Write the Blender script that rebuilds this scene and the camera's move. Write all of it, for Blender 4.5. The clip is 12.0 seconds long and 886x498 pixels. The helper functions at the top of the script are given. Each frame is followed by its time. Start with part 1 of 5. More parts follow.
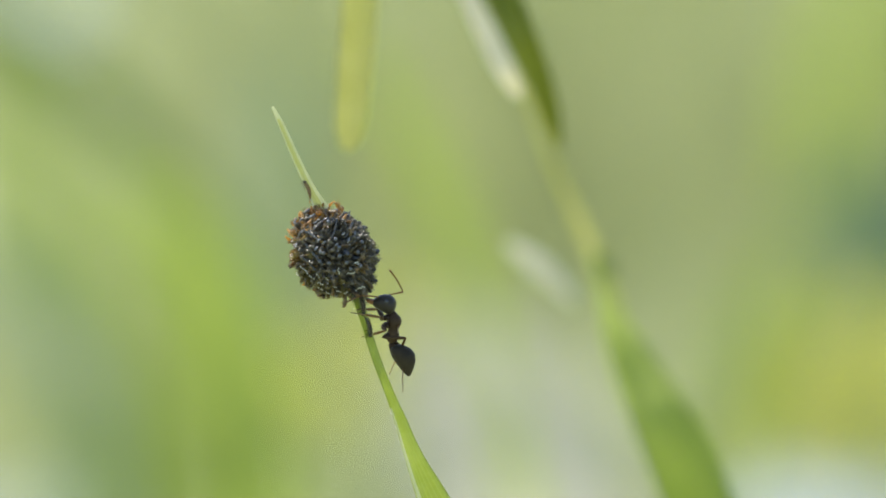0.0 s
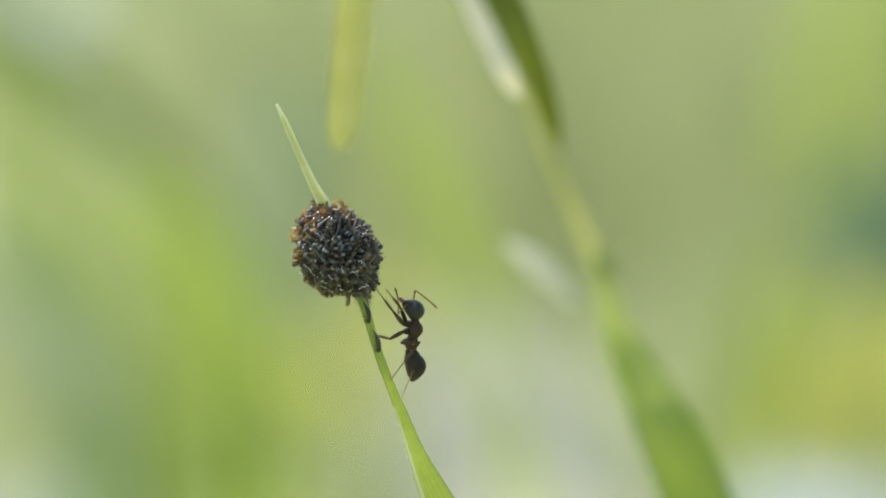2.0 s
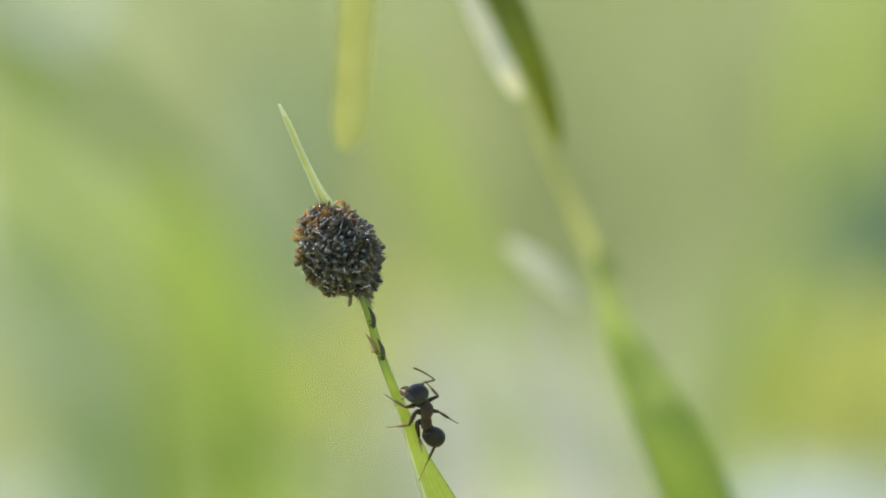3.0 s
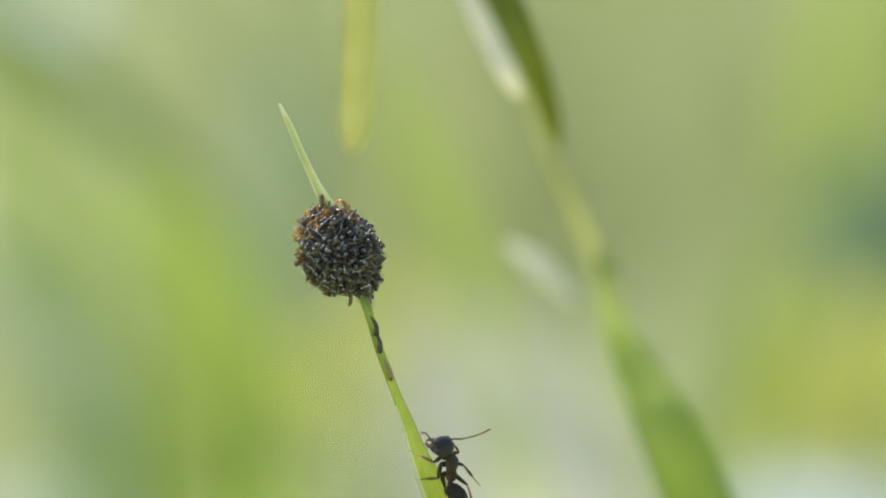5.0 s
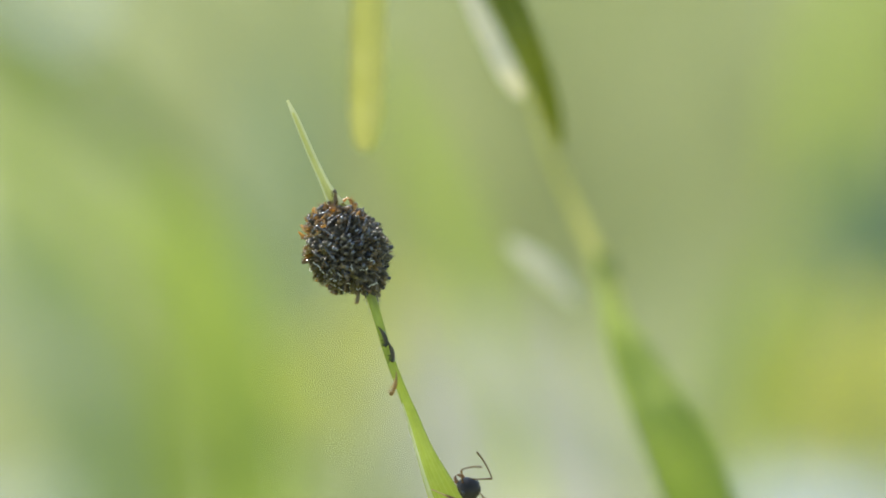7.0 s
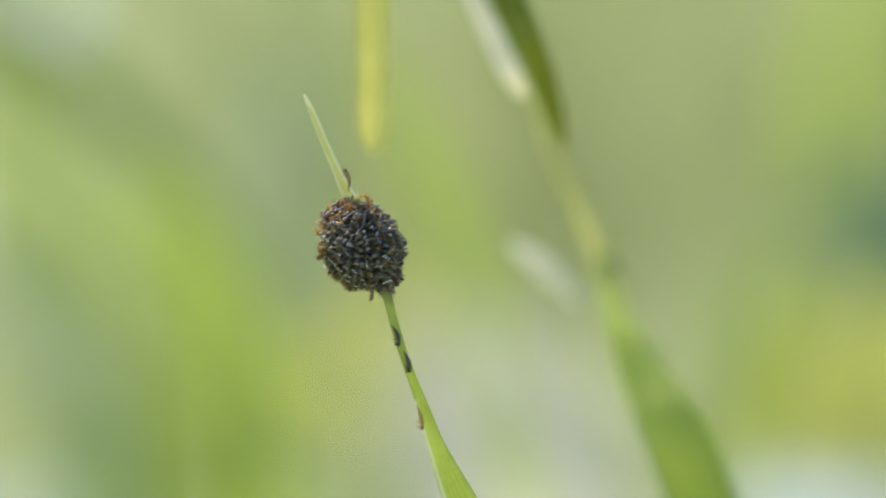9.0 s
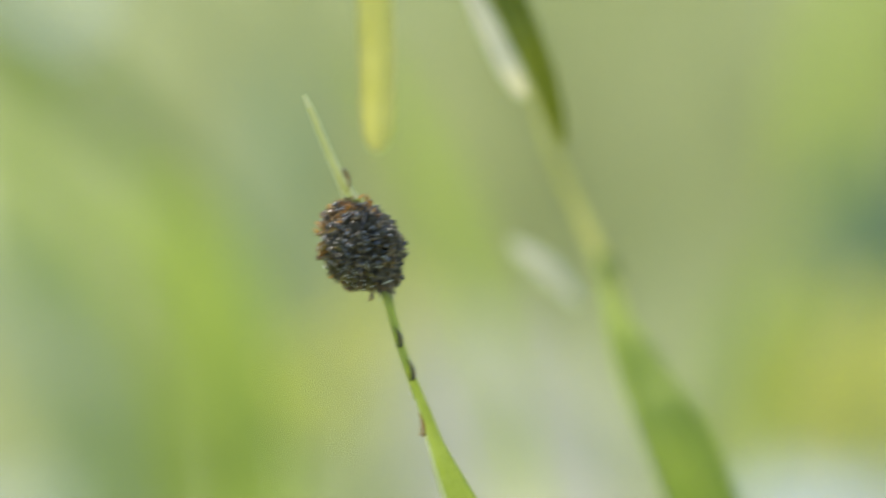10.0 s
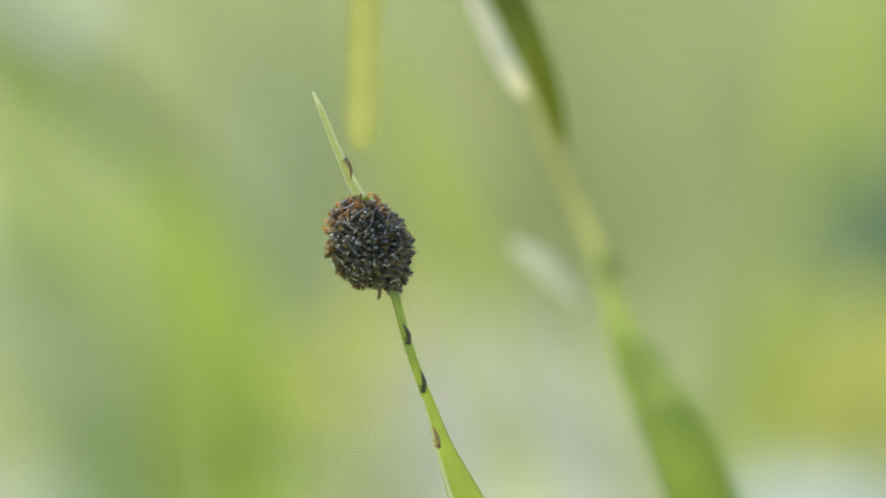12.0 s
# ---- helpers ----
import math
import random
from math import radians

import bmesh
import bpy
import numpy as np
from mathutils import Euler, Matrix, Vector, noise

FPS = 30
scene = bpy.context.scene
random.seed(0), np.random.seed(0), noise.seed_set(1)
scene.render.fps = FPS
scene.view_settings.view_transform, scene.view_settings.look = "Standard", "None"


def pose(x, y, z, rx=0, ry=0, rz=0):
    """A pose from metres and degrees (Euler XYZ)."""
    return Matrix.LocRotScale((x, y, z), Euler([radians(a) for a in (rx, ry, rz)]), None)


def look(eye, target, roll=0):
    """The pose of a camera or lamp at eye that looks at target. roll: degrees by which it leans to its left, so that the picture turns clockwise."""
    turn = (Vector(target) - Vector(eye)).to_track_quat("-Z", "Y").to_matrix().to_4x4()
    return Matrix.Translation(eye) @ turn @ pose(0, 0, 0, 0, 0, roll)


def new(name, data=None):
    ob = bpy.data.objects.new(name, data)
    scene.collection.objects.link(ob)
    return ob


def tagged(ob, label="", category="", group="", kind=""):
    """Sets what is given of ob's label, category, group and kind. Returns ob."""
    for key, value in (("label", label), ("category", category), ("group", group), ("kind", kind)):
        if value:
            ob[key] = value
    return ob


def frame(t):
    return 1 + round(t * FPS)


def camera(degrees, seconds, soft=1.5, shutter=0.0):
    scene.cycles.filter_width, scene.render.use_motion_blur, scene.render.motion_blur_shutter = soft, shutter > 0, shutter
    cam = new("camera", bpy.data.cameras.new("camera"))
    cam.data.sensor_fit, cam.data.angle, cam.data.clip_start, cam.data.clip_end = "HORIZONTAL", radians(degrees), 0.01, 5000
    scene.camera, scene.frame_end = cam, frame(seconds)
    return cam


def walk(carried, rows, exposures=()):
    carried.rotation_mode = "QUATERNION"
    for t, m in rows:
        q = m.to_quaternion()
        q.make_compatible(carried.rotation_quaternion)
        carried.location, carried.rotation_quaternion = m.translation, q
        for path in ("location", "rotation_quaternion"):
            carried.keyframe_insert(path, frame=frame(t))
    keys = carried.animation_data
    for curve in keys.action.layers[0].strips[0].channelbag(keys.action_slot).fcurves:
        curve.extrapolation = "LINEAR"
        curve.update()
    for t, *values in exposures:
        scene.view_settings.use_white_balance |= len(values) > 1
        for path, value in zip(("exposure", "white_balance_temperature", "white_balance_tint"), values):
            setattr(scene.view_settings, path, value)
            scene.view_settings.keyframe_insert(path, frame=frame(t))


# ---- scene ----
# A still macro camera before a grass tip; lengths below are in millimetres on
# the sheet of sharp focus (right, up) and beyond it (away from the lens).
PITCH = -12.0
FOCUS = 300.0
BASE = pose(0, 0, 0.25, PITCH)


def spot(u, v, d=0.0):
    """World place of a point u mm right, v mm up, d mm beyond the sheet of focus."""
    return BASE @ (Vector((u, d, v)) * 0.001)


cam = camera(7.476, 12.0, soft=1.75, shutter=0.5)
cam.data.dof.use_dof = True
cam.data.dof.focus_distance = FOCUS / 1000
cam.data.dof.aperture_fstop = 32.0
EYE = look(spot(0, 0, -FOCUS), spot(0, 0, 0))
walk(cam, [(0, EYE), (12, EYE)], exposures=[(0, 1.42), (12, 1.42)])

# ---- light ----
SUN_ELEVATION, SUN_AZIMUTH = radians(50), radians(-48)
world = bpy.data.worlds.new("sky")
scene.world = world
world.use_nodes = True
wn = world.node_tree.nodes
sky = wn.new("ShaderNodeTexSky")
sky.sky_type = "NISHITA"
sky.sun_disc = False
sky.sun_elevation = SUN_ELEVATION
sky.sun_rotation = SUN_AZIMUTH
world.node_tree.links.new(sky.outputs[0], wn["Background"].inputs[0])
wn["Background"].inputs[1].default_value = 0.13
sun = new("sun", bpy.data.lights.new("sun", "SUN"))
sun.data.energy = 4.2
sun.data.angle = radians(0.6)
sun.data.color = (1.0, 0.95, 0.86)
TO_SUN = Vector((math.sin(SUN_AZIMUTH) * math.cos(SUN_ELEVATION), math.cos(SUN_AZIMUTH) * math.cos(SUN_ELEVATION), math.sin(SUN_ELEVATION)))
sun.matrix_world = look(TO_SUN * 5, (0, 0, 0))


# ---- materials ----
class Nodes:
    """A small builder for node materials."""

    def __init__(self, name):
        self.mat = bpy.data.materials.new(name)
        self.mat.use_nodes = True
        self.tree = self.mat.node_tree
        self.bsdf = self.tree.nodes["Principled BSDF"]
        self.out = self.tree.nodes["Material Output"]

    def add(self, kind, **inputs):
        node = self.tree.nodes.new(kind)
        for key, value in inputs.items():
            node.inputs[key.replace("_", " ")].default_value = value
        return node

    def link(self, a, b):
        self.tree.links.new(a, b)

    def noise(self, scale, detail=4.0, coords="Object", stretch=None):
        tc = self.add("ShaderNodeTexCoord")
        node = self.add("ShaderNodeTexNoise", Scale=scale, Detail=detail)
        if stretch:
            m = self.add("ShaderNodeMapping")
            m.inputs["Scale"].default_value = stretch
            self.link(tc.outputs[coords], m.inputs[0])
            self.link(m.outputs[0], node.inputs["Vector"])
        else:
            self.link(tc.outputs[coords], node.inputs["Vector"])
        return node.outputs["Fac"]

    def ramp(self, fac, stops):
        node = self.add("ShaderNodeValToRGB")
        el = node.color_ramp.elements
        while len(el) < len(stops):
            el.new(0.5)
        for e, (p, c) in zip(el, stops):
            e.position = p
            e.color = (*c, 1)
        self.link(fac, node.inputs[0])
        return node.outputs[0]

    def mix(self, fac, a, b, mode="MIX"):
        node = self.add("ShaderNodeMix")
        node.data_type = "RGBA"
        node.blend_type = mode
        for sock, v in ((node.inputs[0], fac), (node.inputs[6], a), (node.inputs[7], b)):
            if isinstance(v, (int, float)):
                sock.default_value = v
            elif isinstance(v, tuple):
                sock.default_value = (*v, 1)
            else:
                self.link(v, sock)
        return node.outputs[2]

    def value(self, op, a, b):
        node = self.add("ShaderNodeMath")
        node.operation = op
        for sock, v in zip(node.inputs, (a, b)):
            if isinstance(v, (int, float)):
                sock.default_value = v
            else:
                self.link(v, sock)
        return node.outputs[0]

    def bump(self, height, strength, distance):
        node = self.add("ShaderNodeBump", Strength=strength, Distance=distance)
        self.link(height, node.inputs["Height"])
        self.link(node.outputs[0], self.bsdf.inputs["Normal"])

    def pass_light(self, color, share):
        """Lets part of the light pass through, tinted."""
        tr = self.add("ShaderNodeBsdfTranslucent")
        self.link(color, tr.inputs[0])
        ms = self.add("ShaderNodeMixShader")
        ms.inputs[0].default_value = share
        self.link(self.bsdf.outputs[0], ms.inputs[1])
        self.link(tr.outputs[0], ms.inputs[2])
        self.link(ms.outputs[0], self.out.inputs[0])


def leaf_material(name, dark, mid, light, share=0.4, rough=0.45, veins=0, scale=900.0, random_shift=True, glow=(1.25, 1.3, 0.7), shine=0.4):
    n = Nodes(name)
    big = n.noise(scale * 0.12, 3.0)
    col = n.ramp(big, [(0.3, dark), (0.5, mid), (0.72, light)])
    fine = n.noise(scale, 5.0)
    col = n.mix(0.35, col, n.ramp(fine, [(0.3, dark), (0.7, light)]))
    if random_shift:
        geo = n.add("ShaderNodeNewGeometry")
        col = n.mix(n.value("MULTIPLY", geo.outputs["Random Per Island"], 0.65), col, light)
    if veins:
        uv = n.add("ShaderNodeTexCoord")
        sep = n.add("ShaderNodeSeparateXYZ")
        n.link(uv.outputs["UV"], sep.inputs[0])
        stripes = n.value("SINE", n.value("MULTIPLY", sep.outputs[0], veins * 6.2832), 0)
        lines = n.ramp(stripes, [(0.45, (0, 0, 0)), (0.95, (1, 1, 1))])
        col = n.mix(n.value("MULTIPLY", lines, 0.35), col, light)
        n.bump(stripes, 0.35, 0.00003)
    else:
        n.bump(fine, 0.3, 0.0001)
    n.link(col, n.bsdf.inputs["Base Color"])
    n.bsdf.inputs["Roughness"].default_value = rough
    n.bsdf.inputs["Specular IOR Level"].default_value = shine
    n.pass_light(n.mix(1.0, col, glow, "MULTIPLY"), share)
    return n.mat


def plain_material(name, dark, light, rough=0.6, scale=300.0, bump=0.0003, share=0.0):
    n = Nodes(name)
    a = n.noise(scale * 0.2, 4.0)
    b = n.noise(scale, 6.0)
    col = n.ramp(n.mix(0.4, a, b), [(0.35, dark), (0.65, light)])
    n.link(col, n.bsdf.inputs["Base Color"])
    n.bsdf.inputs["Roughness"].default_value = rough
    if bump:
        n.bump(b, 0.5, bump)
    if share:
        n.pass_light(col, share)
    return n.mat


def chitin_material(name, dark, light, rough=0.28, share=0.0, tint=(0.6, 0.25, 0.04), relief=0.000012, scale=9000.0, shine=0.5):
    n = Nodes(name)
    info = n.add("ShaderNodeObjectInfo")
    geo = n.add("ShaderNodeNewGeometry")
    rnd = n.value("FRACT", n.value("ADD", info.outputs["Random"], geo.outputs["Random Per Island"]), 0)
    a = n.noise(scale * 0.2, 3.0)
    b = n.noise(scale, 4.0)
    col = n.ramp(n.value("ADD", n.value("MULTIPLY", a, 0.6), n.value("MULTIPLY", rnd, 0.45)), [(0.35, dark), (0.8, light)])
    n.link(col, n.bsdf.inputs["Base Color"])
    n.link(n.value("ADD", n.value("MULTIPLY", b, 0.25), rough - 0.1), n.bsdf.inputs["Roughness"])
    n.bsdf.inputs["Specular IOR Level"].default_value = shine
    n.bump(b, 0.4, relief)
    if share:
        n.pass_light(n.mix(1.0, n.mix(0.5, col, tint), (1.0, 1.0, 1.0), "MULTIPLY"), share)
    return n.mat


M_BLADE = leaf_material("blade_green", (0.38, 0.435, 0.085), (0.46, 0.515, 0.115), (0.56, 0.61, 0.21), 0.6, 0.4, veins=7, scale=2500, random_shift=False, glow=(1.08, 1.06, 0.8))
M_BLADE_PALE = leaf_material("blade_pale_margin", (0.57, 0.6, 0.34), (0.65, 0.67, 0.42), (0.74, 0.75, 0.54), 0.5, 0.6, scale=2500, random_shift=False, glow=(1.04, 1.0, 0.9))
M_BLADE_TIP = leaf_material("blade_tip", (0.46, 0.475, 0.16), (0.55, 0.56, 0.22), (0.65, 0.655, 0.34), 0.5, 0.5, veins=3, scale=2500, random_shift=False, glow=(1.04, 1.02, 0.85))
M_GRASS = leaf_material("meadow_grass", (0.138, 0.172, 0.062), (0.215, 0.252, 0.102), (0.34, 0.368, 0.21), 0.46, 0.85, scale=120, glow=(1.2, 1.18, 0.97), shine=0.1)
M_GRASS_DARK = leaf_material("dark_grass", (0.165, 0.221, 0.049), (0.2, 0.261, 0.059), (0.235, 0.296, 0.079), 0.48, 0.8, scale=300, random_shift=False, glow=(1.2, 1.15, 0.86), shine=0.12)
M_GRASS_DEEP = leaf_material("deep_grass", (0.11, 0.165, 0.035), (0.145, 0.2, 0.045), (0.18, 0.23, 0.06), 0.45, 0.8, scale=300, random_shift=False, glow=(1.2, 1.16, 0.85), shine=0.12)
M_GRASS_LIME = leaf_material("lime_grass", (0.215, 0.285, 0.055), (0.255, 0.325, 0.07), (0.3, 0.365, 0.1), 0.5, 0.8, scale=300, random_shift=False, glow=(1.18, 1.14, 0.8), shine=0.12)
M_GRASS_SHADE = leaf_material("shaded_grass", (0.09, 0.135, 0.04), (0.12, 0.165, 0.05), (0.15, 0.195, 0.07), 0.4, 0.8, scale=300, random_shift=False, glow=(1.15, 1.14, 0.85), shine=0.12)
M_STALK_LEAF = leaf_material("stalk_leaf", (0.29, 0.365, 0.075), (0.355, 0.43, 0.1), (0.44, 0.505, 0.155), 0.57, 0.8, scale=300, random_shift=False, glow=(1.2, 1.14, 0.9), shine=0.12)
M_TEAL = leaf_material("blue_green_leaf", (0.09, 0.13, 0.078), (0.115, 0.16, 0.098), (0.145, 0.19, 0.122), 0.4, 0.8, scale=200, random_shift=False, glow=(1.0, 1.1, 0.95), shine=0.12)
M_SAGE = leaf_material("sage_leaf", (0.16, 0.205, 0.12), (0.2, 0.245, 0.15), (0.24, 0.285, 0.18), 0.42, 0.8, scale=200, random_shift=False, glow=(1.05, 1.1, 0.95), shine=0.12)
M_STRAW = leaf_material("dry_straw", (0.368, 0.355, 0.279), (0.412, 0.4, 0.329), (0.464, 0.45, 0.393), 0.45, 0.8, scale=300, glow=(1.04, 1.0, 0.9), shine=0.12)
M_YELLOW = leaf_material("yellow_spikelet", (0.61, 0.59, 0.21), (0.68, 0.65, 0.26), (0.75, 0.72, 0.35), 0.6, 0.5, scale=900, random_shift=False, glow=(1.06, 1.04, 0.88))
M_PETAL_YELLOW = leaf_material("yellow_petal", (0.58, 0.545, 0.08), (0.65, 0.615, 0.115), (0.72, 0.68, 0.18), 0.48, 0.8, scale=400, glow=(1.05, 1.03, 0.8), shine=0.12)
M_PETAL_WHITE = leaf_material("white_petal", (0.66, 0.66, 0.64), (0.73, 0.73, 0.71), (0.8, 0.8, 0.78), 0.32, 0.85, scale=400, glow=(1.0, 1.0, 0.98), shine=0.08)
M_GLUME = leaf_material("pale_glume", (0.63, 0.62, 0.55), (0.7, 0.69, 0.62), (0.78, 0.77, 0.7), 0.55, 0.6, scale=900, random_shift=False, glow=(1.03, 1.0, 0.88))
M_BRACT = leaf_material("pale_bract", (0.6, 0.6, 0.51), (0.67, 0.67, 0.58), (0.75, 0.74, 0.66), 0.55, 0.8, scale=900, random_shift=False, glow=(1.03, 1.0, 0.9), shine=0.12)
M_OLIVE = leaf_material("olive_spikelet", (0.165, 0.195, 0.026), (0.23, 0.262, 0.036), (0.31, 0.335, 0.075), 0.46, 0.5, scale=900, random_shift=False, glow=(1.2, 1.17, 0.7), shine=0.2)
M_STALK = leaf_material("yellow_green_stalk", (0.45, 0.445, 0.13), (0.52, 0.515, 0.165), (0.6, 0.595, 0.23), 0.55, 0.8, scale=900, random_shift=False, glow=(1.1, 1.06, 0.82), shine=0.1)
M_HAIR = plain_material("clear_bristle", (0.7, 0.72, 0.6), (0.85, 0.85, 0.78), 0.25, 900, 0.0, 0.5)
M_LARVA = chitin_material("larva_black", (0.076, 0.058, 0.033), (0.195, 0.146, 0.076), 0.1, 0.22, tint=(0.62, 0.44, 0.15), relief=0.000006, shine=0.7)
M_LARVA_GREY = chitin_material("larva_slate", (0.03, 0.03, 0.03), (0.075, 0.077, 0.078), 0.2, relief=0.00001, shine=0.4)
# amber also paints the backlit glow of the sunward larvae
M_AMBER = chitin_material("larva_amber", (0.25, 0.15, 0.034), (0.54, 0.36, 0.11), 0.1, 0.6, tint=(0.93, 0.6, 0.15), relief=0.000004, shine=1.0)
M_MEMBRANE = chitin_material("larva_membrane", (0.16, 0.1, 0.03), (0.38, 0.26, 0.1), 0.35, 0.45, tint=(0.8, 0.5, 0.14))
M_BROWN = chitin_material("larva_brown", (0.095, 0.064, 0.027), (0.25, 0.175, 0.075), 0.1, 0.5, tint=(0.75, 0.48, 0.16), relief=0.000004, shine=0.9)
# darker copy of the larva colour; paints shade into gaps and underside
M_LARVA_SHADED = chitin_material("larva_shaded", (0.058, 0.05, 0.032), (0.125, 0.104, 0.065), 0.35, relief=0.00001, shine=0.45)
M_SHEEN_HEAD = chitin_material("sheen_head", (0.066, 0.07, 0.075), (0.13, 0.137, 0.145), 0.28, relief=0.00001, shine=0.5)
# olive tone that paints sun passing through the lower left fringe
M_BACKLIT_FRINGE = chitin_material("larva_backlit_olive", (0.075, 0.062, 0.022), (0.2, 0.165, 0.065), 0.09, 0.5, tint=(0.62, 0.52, 0.15), relief=0.000006, shine=0.7)
M_PAINTED_GLINT = chitin_material("larva_painted_glint", (0.1, 0.098, 0.094), (0.26, 0.255, 0.245), 0.13, relief=0.000004, shine=0.9)
M_GLINT_SLIVER = plain_material("pale_glint_sliver", (0.62, 0.6, 0.46), (0.8, 0.78, 0.66), 0.2, 3000, 0.0, 0.45)
M_PALE_RING = chitin_material("larva_pale_ring", (0.3, 0.215, 0.07), (0.5, 0.38, 0.16), 0.35, 0.4, tint=(0.85, 0.65, 0.3))
M_CRAWLER = chitin_material("larva_olive_black", (0.018, 0.018, 0.01), (0.06, 0.056, 0.028), 0.22, relief=0.00002, shine=0.35)
M_TAWNY = chitin_material("larva_tawny", (0.15, 0.09, 0.022), (0.34, 0.21, 0.055), 0.22, 0.35, tint=(0.8, 0.52, 0.16))
M_ANT = chitin_material("ant_black", (0.02, 0.016, 0.01), (0.048, 0.038, 0.022), 0.5, shine=0.1)
M_ANT_HEAD = chitin_material("ant_head", (0.02, 0.017, 0.012), (0.048, 0.041, 0.03), 0.4, shine=0.14)
M_ANT_BROWN = chitin_material("ant_brown", (0.028, 0.018, 0.01), (0.085, 0.052, 0.024), 0.48, 0.08, shine=0.15)
M_ANT_LIMB = chitin_material("ant_limb", (0.06, 0.037, 0.015), (0.2, 0.12, 0.045), 0.38, 0.4, shine=0.3)
M_ANT_FEELER = chitin_material("ant_feeler", (0.085, 0.052, 0.02), (0.26, 0.165, 0.065), 0.38, 0.45, shine=0.3)
M_ANT_FOOT = chitin_material("ant_foot", (0.2, 0.14, 0.07), (0.42, 0.3, 0.17), 0.4, 0.5, tint=(0.55, 0.43, 0.22), shine=0.2)
M_ANT_ORANGE = chitin_material("ant_mandible", (0.13, 0.055, 0.016), (0.27, 0.12, 0.03), 0.3, 0.2)


def ground_material():
    n = Nodes("meadow_ground")
    a = n.noise(7.0, 6.0)
    b = n.noise(80.0, 6.0)
    col = n.ramp(n.mix(0.3, a, b), [(0.34, (0.15, 0.175, 0.09)), (0.46, (0.2, 0.23, 0.105)), (0.57, (0.24, 0.265, 0.14)), (0.7, (0.29, 0.3, 0.2))])
    n.link(col, n.bsdf.inputs["Base Color"])
    n.bsdf.inputs["Roughness"].default_value = 0.9
    n.bump(b, 0.4, 0.002)
    return n.mat


M_GROUND = ground_material()


# ---- mesh helpers ----
def mesh_of(name, bm, materials, smooth=True):
    bmesh.ops.recalc_face_normals(bm, faces=bm.faces)
    me = bpy.data.meshes.new(name)
    bm.to_mesh(me)
    bm.free()
    for m in materials if isinstance(materials, (list, tuple)) else [materials]:
        me.materials.append(m)
    if smooth:
        me.polygons.foreach_set("use_smooth", [True] * len(me.polygons))
    return me


def part(name, bm, material, parent, label=""):
    """Links a bmesh as one mesh under a thing or a part."""
    ob = new(name, mesh_of(name, bm, material))
    ob.parent = parent
    if label:
        ob["label"] = label
    return ob


def thing(name, m, label, category, group="", kind=""):
    ob = new(name)
    ob.empty_display_size = 0.001
    ob.matrix_basis = m
    return tagged(ob, label, category, group, kind)


def mm(*v):
    return tuple(x * 0.001 for x in v)


def loft(bm, rings, sides=10, slots=None):
    """Rings (x, half width, half height, centre z, centre y) joined along x and closed."""
    loops = []
    for r in rings:
        x, ry, rz = r[:3]
        zc = r[3] if len(r) > 3 else 0.0
        yc = r[4] if len(r) > 4 else 0.0
        loops.append([bm.verts.new((x, yc + ry * math.cos(2 * math.pi * i / sides), zc + rz * math.sin(2 * math.pi * i / sides))) for i in range(sides)])
    for k, (a, b) in enumerate(zip(loops, loops[1:])):
        for i in range(sides):
            f = bm.faces.new((a[i], a[(i + 1) % sides], b[(i + 1) % sides], b[i]))
            if slots:
                f.material_index = slots[k]
    for k, lp in ((0, loops[0]), (-1, loops[-1])):
        f = bm.faces.new(lp)
        if slots:
            f.material_index = slots[k]
    return loops


def tube(bm, points, radii, sides=6, slot=0):
    """A tapered tube along points."""
    pts = [Vector(p) for p in points]
    loops = []
    side = None
    for i, p in enumerate(pts):
        d = (pts[min(i + 1, len(pts) - 1)] - pts[max(i - 1, 0)]).normalized()
        if side is None:
            side = d.orthogonal().normalized()
        side = (side - d * side.dot(d)).normalized()
        up = d.cross(side)
        loops.append([bm.verts.new(p + radii[i] * (side * math.cos(2 * math.pi * k / sides) + up * math.sin(2 * math.pi * k / sides))) for k in range(sides)])
    for a, b in zip(loops, loops[1:]):
        for k in range(sides):
            f = bm.faces.new((a[k], a[(k + 1) % sides], b[(k + 1) % sides], b[k]))
            f.material_index = slot
    for lp in (loops[0], loops[-1]):
        bm.faces.new(lp).material_index = slot


def smooth_line(points, steps):
    """Catmull-Rom through points, which may carry more than three numbers."""
    p = [np.array(q, float) for q in points]
    p = [2 * p[0] - p[1]] + p + [2 * p[-1] - p[-2]]
    out = []
    for i in range(1, len(p) - 2):
        for k in range(steps):
            t = k / steps
            out.append(0.5 * (2 * p[i] + (p[i + 1] - p[i - 1]) * t + (2 * p[i - 1] - 5 * p[i] + 4 * p[i + 1] - p[i + 2]) * t * t + (3 * p[i] - p[i - 1] - 3 * p[i + 1] + p[i + 2]) * t ** 3))
    out.append(p[-2])
    return out


